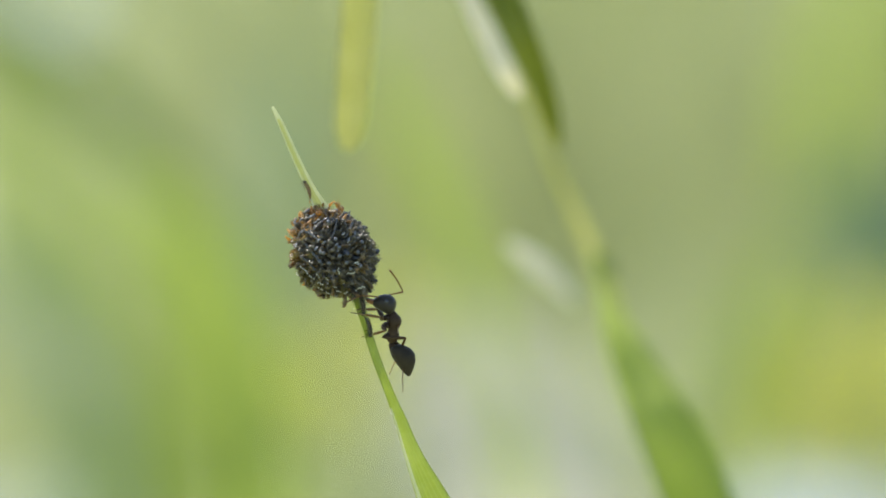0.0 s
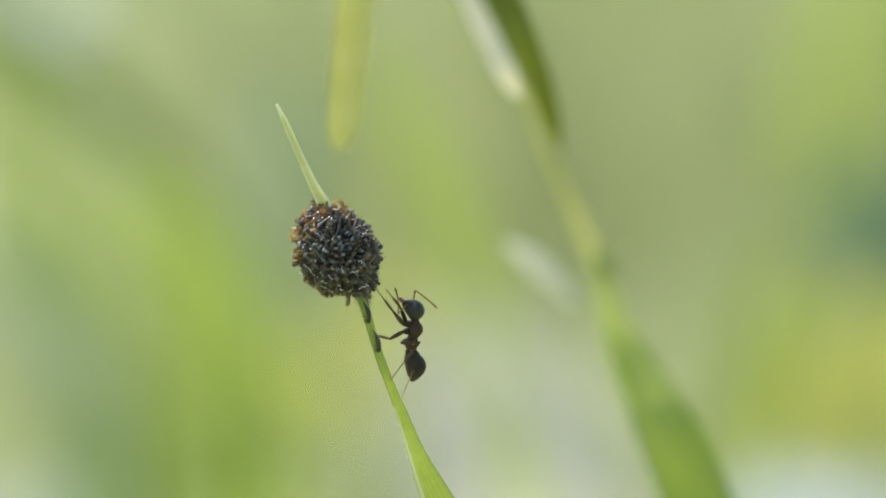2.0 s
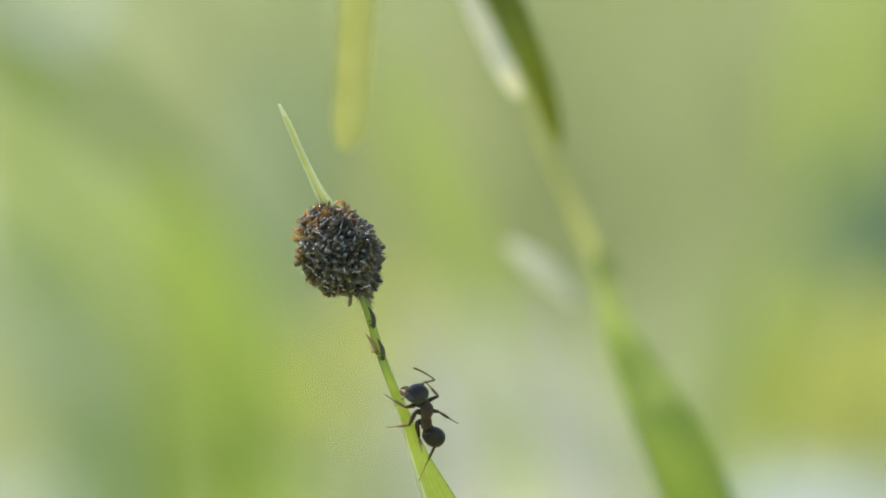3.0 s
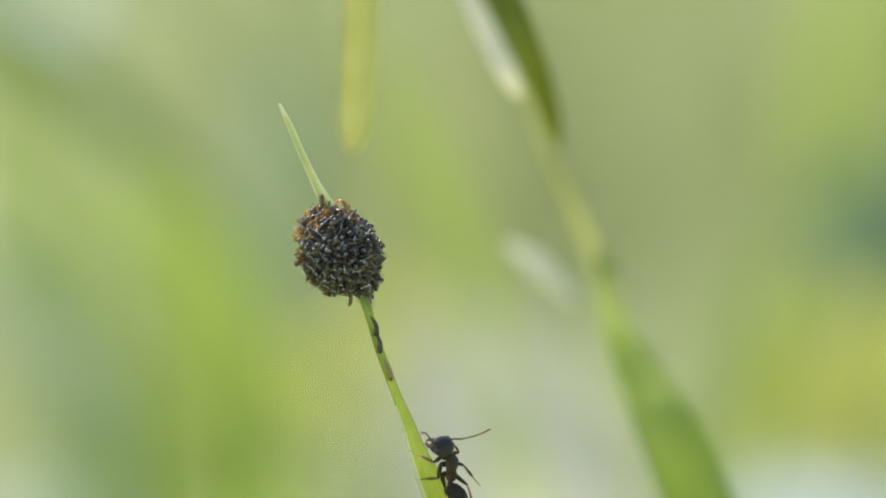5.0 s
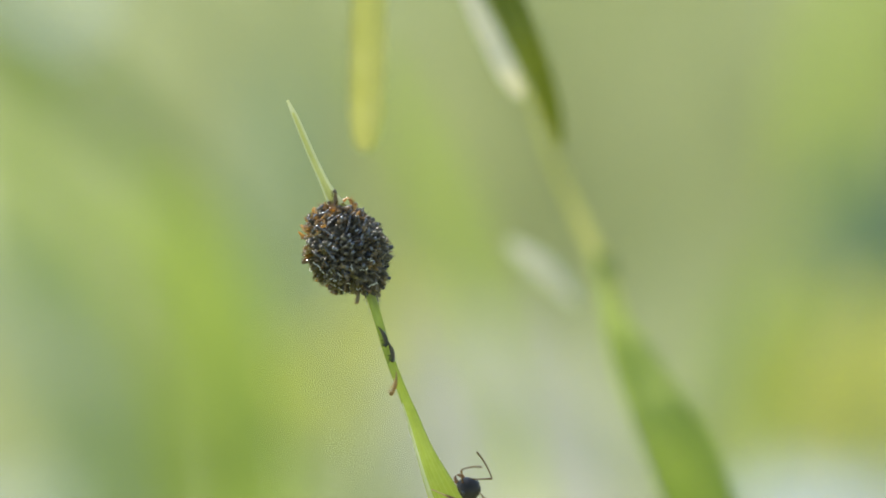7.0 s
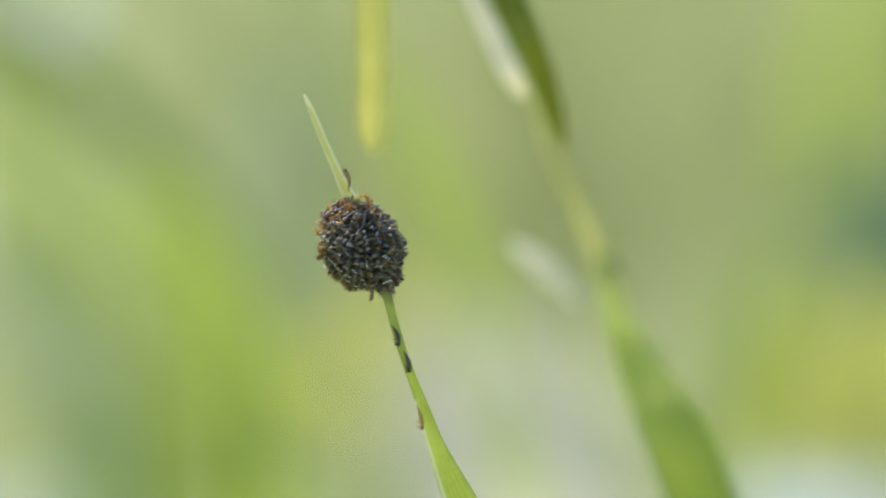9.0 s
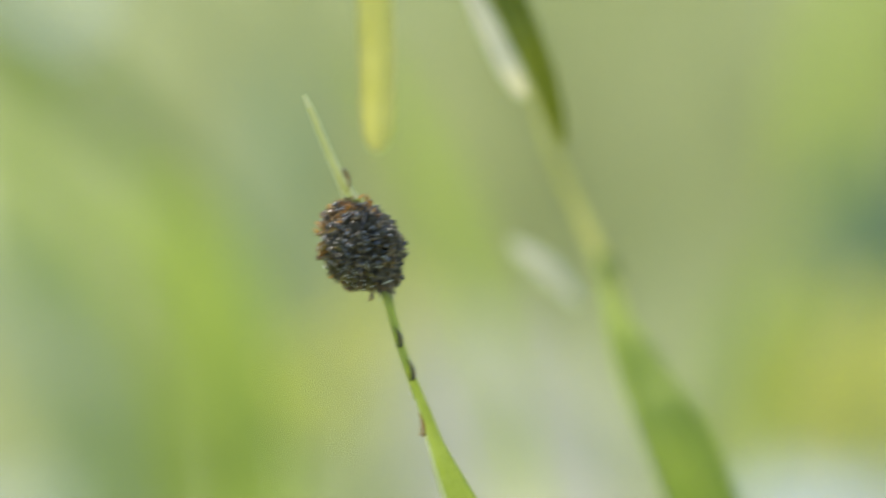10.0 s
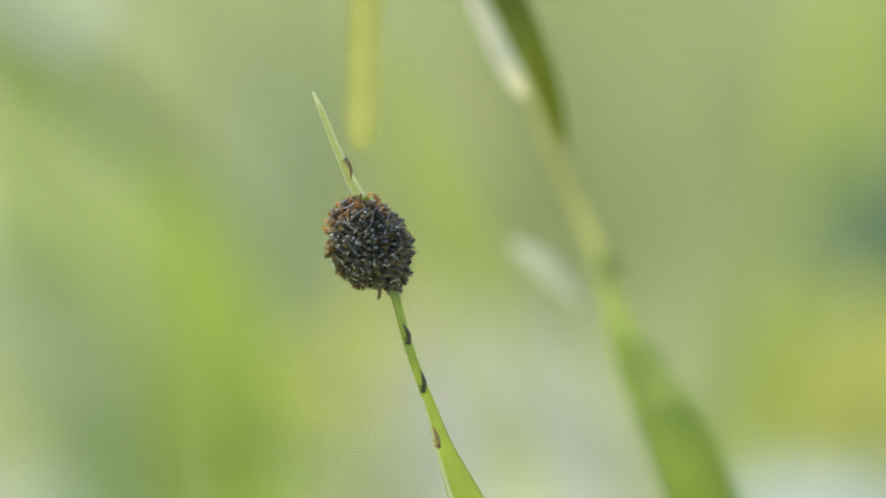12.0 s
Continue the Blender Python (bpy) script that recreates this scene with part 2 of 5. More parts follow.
def leaf_solid(bm, rows, across=(-1, -0.5, 0, 0.5, 1), fold=0.3, thick=0.12, face=(0, -1, 0), margin=None, pale_rows=0, thin=False):
    """A folded grass leaf with thickness. rows: (x, y, z, width) along it; face: the way its upper side looks."""
    uv = bm.loops.layers.uv.verify()
    rows = [np.array(r) for r in rows]
    face = Vector(face)
    n = len(across)
    fronts, backs, at_uv = [], [], {}
    for i, r in enumerate(rows):
        d = Vector(rows[min(i + 1, len(rows) - 1)][:3] - rows[max(i - 1, 0)][:3]).normalized()
        side = d.cross(face).normalized()
        out = side.cross(d).normalized()
        w = r[3] / 2
        c = Vector(r[:3])
        a, b = [], []
        for s in across:
            th = thick * w * (1.15 - 0.75 * abs(s))
            lift = -fold * w * abs(s) + 0.5 * fold * w
            q = c + side * (s * w) - out * lift
            a.append(bm.verts.new(q + out * th))
            b.append(bm.verts.new(q - out * th))
            for v in (a[-1], b[-1]):
                at_uv[v] = (s * 0.5 + 0.5, i / len(rows))
        fronts.append(a)
        backs.append(b)
    faces = []
    for i in range(len(rows) - 1):
        for k in range(n - 1):
            edge = pale_rows and k == n - 2 and i > 84
            mark = 9 if i < 7 and pale_rows else 9 if i < pale_rows and k in (0, 1, n - 2) or edge else 10 if i < pale_rows else k
            faces.append((bm.faces.new((fronts[i][k], fronts[i][k + 1], fronts[i + 1][k + 1], fronts[i + 1][k])), mark))
            if thin:
                continue
            faces.append((bm.faces.new((backs[i][k], backs[i + 1][k], backs[i + 1][k + 1], backs[i][k + 1])), mark))
        for k in (0, n - 1) if not thin else ():
            faces.append((bm.faces.new((fronts[i][k], fronts[i + 1][k], backs[i + 1][k], backs[i][k])), k))
    for i in (0, len(rows) - 1) if not thin else ():
        for k in range(n - 1):
            faces.append((bm.faces.new((fronts[i][k], fronts[i][k + 1], backs[i][k + 1], backs[i][k])), k))
    if thin:
        bmesh.ops.delete(bm, geom=[v for row in backs for v in row], context="VERTS")
    for f, k in faces:
        if margin is not None and k == 9:
            f.material_index = 1
        elif k == 10:
            f.material_index = 2
        for lp in f.loops:
            lp[uv].uv = at_uv[lp.vert]


# ---- ground and meadow ----
def build_ground():
    steps = [0, 0.05, 0.1, 0.15, 0.2, 0.26, 0.33, 0.41, 0.5, 0.6, 0.72, 0.86, 1.05, 1.3, 1.6, 2, 2.6, 3.5, 5, 8, 14, 30, 80, 250, 800]
    xs = [-s for s in reversed(steps[1:])] + steps
    bm = bmesh.new()
    grid = []
    for y in xs:
        row = []
        for x in xs:
            z = 0.006 * noise.noise((x * 6, y * 6, 0)) + 0.004 * noise.noise((x * 19, y * 19, 3)) - 0.004
            row.append(bm.verts.new((x, y + 1.0, z)))
        grid.append(row)
    for a, b in zip(grid, grid[1:]):
        for i in range(len(a) - 1):
            bm.faces.new((a[i], a[i + 1], b[i + 1], b[i]))
    tagged(new("ground", mesh_of("ground", bm, M_GROUND)), "green meadow ground with moss and bare pale soil", "ground", kind="structure")


def grass_stuff(name, count, inner, outer, power, heights, widths, material, seed, label):
    """Many folded blades as one object of stuff, strewn round the plants; short where the lens stands."""
    rnd = random.Random(seed)
    verts, faces = [], []
    made = 0
    while made < count:
        r, a = inner + (outer - inner) * rnd.random() ** power, rnd.uniform(0, 6.2832)
        x, y = r * math.cos(a), 1.2 + r * math.sin(a)
        h = rnd.uniform(*heights)
        if y < 0.35:
            h *= 0.62
        clump = noise.noise((x * 5, y * 5, seed))
        if clump < -0.25 and rnd.random() < 0.6:
            continue
        h *= 0.8 + 0.5 * clump
        w = rnd.uniform(*widths) / 2
        turn = rnd.uniform(0, 6.2832)
        lean = rnd.uniform(0.1, 0.65)
        dx, dy = math.cos(turn), math.sin(turn)
        base = len(verts)
        n = 4
        for k in range(n + 1):
            s = k / n
            z = h * s * (1 - 0.25 * lean * s * s)
            r = h * lean * s * s
            ww = w * (1 - s) ** 0.6
            cx, cy = x + dx * r, y + dy * r
            verts += [(cx - dy * ww, cy + dx * ww, z - 0.004), (cx + dx * ww * 0.4, cy + dy * ww * 0.4, z - 0.004 - ww * 0.3), (cx + dy * ww, cy - dx * ww, z - 0.004)]
            if k:
                o = base + 3 * k
                faces += [(o - 3, o - 2, o + 1, o), (o - 2, o - 1, o + 2, o + 1)]
        made += 1
    me = bpy.data.meshes.new(name)
    me.from_pydata(verts, [], faces)
    me.materials.append(material)
    me.polygons.foreach_set("use_smooth", [True] * len(me.polygons))
    return tagged(new(name, me), label, "grass", kind="stuff")


build_ground()
grass_stuff("meadow_grass", 24000, 0.0, 2.3, 0.75, (0.04, 0.11), (0.002, 0.004), M_GRASS, 3, "fresh green meadow grass, sunlit from behind")
grass_stuff("far_grass", 16000, 1.6, 9.0, 0.8, (0.04, 0.1), (0.004, 0.008), M_GRASS, 5, "green meadow grass stretching away")


def blade_thing(name, pts, material, label, group="tall grass behind", fold=0.3, face=(0, -1, 0.2), root=True, category="grass plant"):
    """A tall blade through spots (u, v, d, width in mm), rooted in the ground below its last spot."""
    world_rows = []
    for u, v, d, w in pts:
        p = spot(u, v, d)
        world_rows.append((p.x, p.y, p.z, w * 0.001))
    if root:
        a, b = world_rows[-2], world_rows[-1]
        run = (b[0] - a[0]) / max(1e-4, abs(b[2] - a[2]))
        x, y, z, w = b
        reach = max(-0.35, min(0.35, run)) * z
        world_rows.append((x + reach * 0.7, y + 0.004, z * 0.4, w * 0.9))
        world_rows.append((x + reach * 0.9, y + 0.006, -0.008, w * 0.5))
    foot = world_rows[-1]
    rows = [(r[0] - foot[0], r[1] - foot[1], r[2], r[3]) for r in smooth_line(world_rows, 6)]
    root = thing(name, pose(foot[0], foot[1], 0), label, category, group)
    bm = bmesh.new()
    leaf_solid(bm, rows, fold=fold, thick=0.08, face=face, thin=True)
    part("blade", bm, material, root)
    bm = bmesh.new()
    low = [r for r in rows if r[2] < 0.035]
    tube(bm, [Vector([float(c) for c in r[:3]]) for r in low], [max(0.0012, float(r[3]) * 0.3) for r in low], 10)
    part("sheath", bm, M_STALK, root, "pale sheath at the foot")
    return root


def q(p, w):
    return (p[0], p[1], p[2], w)


# broad blurred blades behind the subject
BACK_BLADES = [
    ([q((41.07, 0.73, 500), 1.3), q((38.07, -7.93, 500), 5.3), q((35.87, -15.93, 500), 6.0), q((34.40, -37.27, 500), 4.0)], M_GRASS_DARK, "green grass blade leaning"),
    ([q((-59.04, 1.44, 520), 2.7), q((-52.21, -4.03, 520), 5.5), q((-46.06, -12.23, 520), 6.1), q((-41.96, -23.16, 520), 6.1), q((-39.91, -38.20, 520), 5.5)], M_SAGE, "blue-green grass blade leaning"),
    ([q((-46.05, 0.82, 600), 3.8), q((-38.55, -8.92, 600), 8.2), q((-34.05, -19.43, 600), 9.8), q((-31.80, -31.42, 600), 9.8), q((-30.30, -41.92, 600), 8.2)], M_GRASS_DARK, "green grass blade leaning"),
    ([q((-48.07, 25.35, 360), 3.3), q((-39.82, 19.58, 360), 4.4), q((-32.67, 13.80, 360), 4.4), q((-26.07, 7.75, 360), 3.3), q((-21.12, 1.70, 360), 1.6), q((-17.27, -6.54, 360), 0.5), q((-15.62, -30.74, 360), 0.4)], M_GRASS_SHADE, "long dark green grass blade arching over"),
    ([q((-35.30, 8.68, 390), 1.4), q((-28.98, 3.51, 390), 5.2), q((-23.52, -2.24, 390), 7.2), q((-19.78, -10.29, 390), 7.5), q((-17.77, -19.49, 390), 6.3), q((-16.33, -32.14, 390), 5.5)], M_GRASS_LIME, "broad lime green grass blade leaning, sunlit from behind"),
    ([q((-17.69, -5.75, 280), 0.4), q((-17.01, -11.55, 280), 1.4), q((-17.01, -17.35, 280), 1.9), q((-16.63, -27.02, 280), 1.7)], M_GRASS_DEEP, "dark green grass blade standing upright"),
    ([q((-63.30, 24.07, 600), 3.8), q((-58.05, 17.32, 600), 8.2), q((-53.55, 8.32, 600), 9.0), q((-50.92, -2.17, 600), 7.1), q((-49.05, -41.92, 600), 4.5)], M_GRASS_DARK, "green grass blade leaning"),
    ([q((-5.58, 13.79, 200), 0.6), q((-2.67, 7.54, 200), 1.3), q((0.25, 0.88, 200), 1.3), q((3.17, -6.21, 200), 0.6), q((6.50, -15.79, 200), 0.3), q((8.58, -23.29, 200), 0.2)], M_GRASS_LIME, "slender green grass blade leaning"),
    ([q((-7.56, 18.43, 330), 1.5), q((-1.26, 7.40, 330), 2.6), q((2.42, -2.05, 330), 3.2), q((6.09, -13.60, 330), 3.2), q((9.24, -27.25, 330), 3.2)], M_GRASS_LIME, "slender green grass blade leaning"),
    ([q((0.96, -4.74, 420), 2), q((3.36, -11.94, 420), 5), q((5.76, -19.14, 420), 7), q((8.76, -32.34, 420), 7)], M_STRAW, "pale dry grass blade leaning"),
    ([q((4.80, -5.95, 300), 1), q((7.05, -10.95, 300), 3), q((9.05, -15.95, 300), 4), q((11.30, -26.95, 300), 4)], M_STRAW, "pale dry grass blade leaning"),
    ([q((-1.80, -11.93, 600), 4), q((0.45, -20.92, 600), 12), q((3.45, -29.92, 600), 14), q((6.45, -41.92, 600), 14)], M_STRAW, "pale dry grass blade leaning"),
    ([q((11.18, -12.11, 560), 4), q((14.41, -21.43, 560), 10), q((16.91, -28.59, 560), 12), q((19.78, -40.06, 560), 12)], M_STRAW, "pale dry grass blade leaning"),
    ([q((79.60, 56.10, 900), 8), q((70.60, 32.10, 900), 11), q((67.60, 14.10, 900), 9), q((65.60, -3.90, 900), 3), q((63.60, -51.90, 900), 2.5)], M_GRASS_LIME, "broad lime green grass blade, sunlit from behind"),
    ([q((68.83, 10.08, 700), 12), q((65.33, 3.42, 700), 24), q((63.83, -1.58, 700), 23), q((61.75, -8.25, 700), 2), q((59.67, -43.25, 700), 2)], M_TEAL, "blue-green broad leaf on a stalk"),
    ([q((-53.35, -19.34, 760), 6), q((-51.59, -29.94, 760), 12), q((-50.26, -38.78, 760), 12), q((-49.38, -49.38, 760), 12), q((-48.94, -58.21, 760), 8)], M_GRASS_DEEP, "green grass blade standing upright"),
    ([q((-20.24, 24.61, 620), 5), q((-21.39, 16.94, 620), 8), q((-22.16, 8.51, 620), 8), q((-22.54, -1.46, 620), 6), q((-23.31, -39.79, 620), 4)], M_SAGE, "blue-green broad leaf on a stalk"),
]
for pts, mat, text in BACK_BLADES:
    blade_thing("grass_plant", pts, mat, text)


def flower_head(name, m, petals, length, width, petal_mat, disc_mat, label, category, group, stem_to):
    """A flower: petals round a domed disc on a stem down to the ground."""
    root = thing(name, m, label, category, group)
    bm = bmesh.new()
    leaf_solid(bm, [(length * s, 0, length * (0.1 + 0.15 * s), max(width * math.sin(math.pi * min(0.97, 0.18 + 0.72 * s)), width * 0.15)) for s in (0, 0.2, 0.4, 0.6, 0.8, 0.95, 1.0)], fold=-0.15, thick=0.06, face=(0, 0, 1), thin=True)
    me = mesh_of("petal", bm, petal_mat)
    for k in range(petals):
        ob = new("petal", me)
        ob.parent = root
        ob.matrix_basis = pose(0, 0, 0, 0, (k * 37 % 11) * 1.5 - 6, 360 * k / petals)
    bm = bmesh.new()
    bmesh.ops.create_uvsphere(bm, u_segments=12, v_segments=6, radius=length * 0.32, matrix=Matrix.Diagonal((1, 1, 0.5, 1)))
    part("disc", bm, disc_mat, root)
    bm = bmesh.new()
    foot = m.inverted() @ stem_to
    tube(bm, [(0, 0, 0), foot * 0.3 + Vector((0, 0, -0.004)), foot * 0.7, foot], [0.0008, 0.0009, 0.001, 0.0012], 8)
    part("stem", bm, M_GRASS_DARK, root)
    return root


def put_flower(kind, u, v, d, size, tilt):
    p = spot(u, v, d)
    m = Matrix.Translation(p) @ pose(0, 0, 0, tilt[0], tilt[1], 0)
    foot = Vector((p.x + 0.006, p.y + 0.008, -0.006))
    if kind == "daisy":
        flower_head("daisy", m, 20, size, size * 0.3, M_PETAL_WHITE, M_PETAL_YELLOW, "white daisy with a yellow disc on a green stem", "flower", "daisies in the meadow", foot)
    else:
        flower_head("buttercup", m, 5, size, size * 1.05, M_PETAL_YELLOW, M_YELLOW, "yellow buttercup on a thin green stem", "flower", "buttercups in the meadow", foot)


put_flower("daisy", *(36.96, -30.84, 420), 0.0072, (55, 0))
put_flower("daisy", *(58.44, -42.61, 640), 0.0095, (50, 10))
put_flower("daisy", *(-54.36, -41.60, 640), 0.0085, (55, -8))
put_flower("daisy", *(-63.16, 39.97, 800), 0.0056, (55, 5))
put_flower("buttercup", *(71.60, -29.40, 900), 0.02, (60, 0))
put_flower("buttercup", *(85.68, -25.09, 960), 0.019, (55, -15))
put_flower("buttercup", *(-6.27, -7.93, 500), 0.004, (55, 0))
put_flower("buttercup", *(-16.02, -19.09, 620), 0.006, (50, 10))


# ---- the grass tip with its cluster ----
CENTRE = (-4.85, -0.03)


def stem_rows():
    """Sway of the grass tip: seconds, shift right, shift up (mm)."""
    return [
        (0, 0.000, -0.000), (0.1, -0.048, -0.025), (0.2, 0.000, -0.000), (0.4, -0.048, -0.025), (0.6, -0.070, 0.025), (0.8, 0.022, 0.050), (1, -0.013, 0.025), (1.2, -0.013, 0.025), (1.4, 0.022, 0.050), (1.6, 0.087, 0.075), (1.8, 0.110, 0.100), (2, 0.158, 0.100), (2.5, 0.205, 0.113), (3.2, 0.267, 0.100), (4.8, 0.267, 0.125), (6, 0.245, 0.125), (6.2, 0.205, 0.125), (6.4, 0.292, 0.150), (6.6, 0.380, 0.175), (6.7, 0.497, 0.200), (6.9, 0.463, 0.225), (7, 0.585, 0.250), (7.1, 0.695, 0.300), (7.2, 0.830, 0.375), (7.6, 0.970, 0.400), (8.2, 1.057, 0.400), (8.7, 1.215, 0.425), (8.8, 1.145, 0.400), (8.9, 0.988, 0.400), (9, 1.240, 0.475), (9.1, 1.665, 0.600), (9.2, 1.460, 0.550), (9.3, 1.302, 0.475), (9.4, 1.643, 0.600), (9.5, 1.280, 0.500), (9.6, 1.532, 0.575), (9.7, 1.302, 0.475), (9.8, 1.420, 0.500), (9.9, 1.057, 0.400), (9.96, 0.950, 0.375), (10, 1.240, 0.450), (10.04, 1.550, 0.562), (10.1, 1.507, 0.550), (10.2, 1.420, 0.550), (10.4, 1.193, 0.450), (10.5, 1.167, 0.450), (10.6, 0.922, 0.350), (10.7, 0.742, 0.300), (10.8, 0.948, 0.350), (10.9, 1.083, 0.425), (11, 1.373, 0.500), (11.1, 1.280, 0.475), (11.2, 1.485, 0.525), (11.3, 1.397, 0.500), (11.5, 1.302, 0.500), (11.6, 1.643, 0.600), (11.7, 1.730, 0.625), (11.8, 1.595, 0.600), (11.9, 1.397, 0.525), (12, 1.595, 0.575),
    ]


STEM = stem_rows()


def stem_pose(t):
    """The sway at t seconds."""
    times = [r[0] for r in STEM]
    du = float(np.interp(t, times, [r[1] for r in STEM]))
    dv = float(np.interp(t, times, [r[2] for r in STEM]))
    return BASE @ Matrix.Translation(Vector((CENTRE[0] + du, 0, CENTRE[1] + dv)) * 0.001) @ pose(0, 0, 0, 0, du * 1.1, 0)


def ball_pose(t):
    """The cluster rides on the leaf and slips down it a little."""
    times = [r[0] for r in STEM]
    dv = float(np.interp(t, times, [r[2] for r in STEM]))
    return Matrix.Translation(BASE.to_3x3() @ Vector((0, 0, -0.0002 - 0.00034 * dv))) @ stem_pose(t)


def on_leaf(p, d=0.0):
    """A spot on the sheet of focus, in the stem's own space (metres)."""
    return Vector((p[0] - CENTRE[0], d, p[1] - CENTRE[1])) * 0.001


def build_tip():
    """The narrow folded leaf that carries the cluster, widening downwards to the ground."""
    line = [((-7.55, 6.30), 0.12), ((-7.15, 5.47), 0.29), ((-6.52, 4.03), 0.36), ((-5.87, 2.65), 0.46), ((-4.97, 0.90), 0.84), ((-4.15, -1.23), 0.55), ((-3.59, -2.85), 0.42), ((-3.02, -4.72), 0.41),
            ((-2.40, -6.35), 0.44), ((-1.90, -7.60), 0.57), ((-1.36, -9.10), 0.82), ((-0.68, -10.68), 1.30), ((0.60, -13.35), 2.05), ((2.30, -16.10), 2.80), ((3.90, -19.48), 3.38), ((5.72, -23.73), 3.75)]
    rows = []
    for p, w in line:
        c = on_leaf(p)
        rows.append((c.x, c.y, c.z, w * 0.001))
    inv = stem_pose(0).inverted()
    for x, y, z, w in ((0.0085, -0.004, 0.2, 4.0), (0.0125, 0.0, 0.16, 4.2), (0.0165, 0.006, 0.11, 4.2), (0.019, 0.011, 0.05, 3.8), (0.02, 0.013, -0.012, 2.6)):
        c = inv @ Vector((x, y, z))
        rows.append((c.x, c.y, c.z, w * 0.001))
    bm = bmesh.new()
    rows = smooth_line(rows, 10)
    leaf_solid(bm, rows, across=(-1, -0.74, -0.45, -0.15, 0.2, 0.66, 1), fold=0.55, thick=0.16, face=(0.35, -1, 0.1), margin=(5,), pale_rows=36)
    root = thing("grass_leaf", stem_pose(0), "narrow bright green folded grass leaf standing upright, backlit", "grass leaf")
    part("blade", bm, [M_BLADE, M_BLADE_PALE, M_BLADE_TIP], root)
    bm = bmesh.new()
    rnd = random.Random(8)
    for r in rows[34:125]:
        for k in range(rnd.choice((0, 1, 1))):
            s = rnd.choice((-1, -1, -1, 1))
            c = Vector(r[:3]) + Vector((s * r[3] * 0.5, rnd.uniform(-0.1, 0.1) * r[3], rnd.uniform(-0.2, 0.2) * 0.001))
            tube(bm, [c, c + Vector((s * 0.00003, 0, 0.00005)), c + Vector((s * 0.00004, 0, 0.00011))], [0.000012, 0.000009, 0.000003], 4)
    tagged(part("bristles", bm, M_HAIR, root, "tiny clear bristles along the leaf edge"), kind="stuff")
    return root


def larva_bodies(bend, length, girth, seed, ring=0.016):
    """A crawling larva, fat in the middle with a pointed tail: ringed trunk, head and six feet, bodies of their own."""
    rnd = random.Random(seed)
    L = length * 0.001
    G = girth * 0.001

    def lift(x):
        return bend * L * (0.25 - (x / L) ** 2)

    trunk, skull = bmesh.new(), bmesh.new()
    rings, slots = [], []
    fats = (0.16, 0.3, 0.45, 0.6, 0.76, 0.9, 1.0, 1.0, 0.94, 0.86)
    for k, fat in enumerate(fats):
        a = -0.5 + 0.088 * k
        nxt = fats[min(k + 1, 9)]
        for off, r, slot in ((0.0, 0.78 - 0.03 * max(0, k - 5), 1), (ring, 0.98, 0), (0.03 + ring, 1.1, 0), (0.076, 0.95, 0)):
            x = (a + off) * L
            f = fat + (nxt - fat) * off / 0.088
            rings.append((x, G * r * f, G * r * f * 0.9, lift(x)))
            slots.append(slot)
    loft(trunk, rings, 10, slots)
    rings = []
    for off, r in ((0.37, 0.5), (0.385, 0.85), (0.415, 1.0), (0.45, 0.92), (0.482, 0.6), (0.5, 0.2)):
        rings.append((off * L, G * r, G * r * 0.85, lift(off * L) - G * 0.12))
    loft(skull, rings, 10)
    for side in (-1, 1):
        z = lift(0.48 * L)
        tube(skull, [(0.46 * L, side * G * 0.3, z - G * 0.1), (0.5 * L, side * G * 0.5, z - G * 0.2), (0.53 * L, side * G * 0.6, z - G * 0.3)], [G * 0.09, G * 0.06, G * 0.02], 4)
    feet = []
    for k in range(3):
        x = (0.34 - 0.085 * k) * L
        for side in (-1, 1):
            z = lift(x) - G * 0.5
            j = (rnd.uniform(-0.02, 0.05) + 0.02 * (1 - k)) * L
            b = bmesh.new()
            tube(b, [(x, side * G * 0.45, z), (x + j, side * G * 0.9, z - G * 0.7), (x + j * 1.6, side * G * 0.85, z - G * 1.3), (x + j * 2.2, side * G * 0.6, z - G * 1.7)], [G * 0.22, G * 0.16, G * 0.12, G * 0.05], 5)
            feet.append(b)
    return trunk, skull, feet


def grow(bm, face, points, widths, slot):
    """Draws a limb out of a face, through points, thinning to the given half widths."""
    for p, w in zip(points, widths):
        before = set(bm.faces)
        made = bmesh.ops.extrude_face_region(bm, geom=[face])["geom"]
        top = [g for g in made if isinstance(g, bmesh.types.BMFace)][0]
        bm.faces.remove(face) if face.is_valid and face not in (top,) else None
        mid = top.calc_center_median()
        span = max((v.co - mid).length for v in top.verts)
        for v in top.verts:
            v.co = Vector(p) + (v.co - mid) * (w / max(span, 1e-9))
        for f in bm.faces:
            if f not in before:
                f.material_index = slot
        face = top


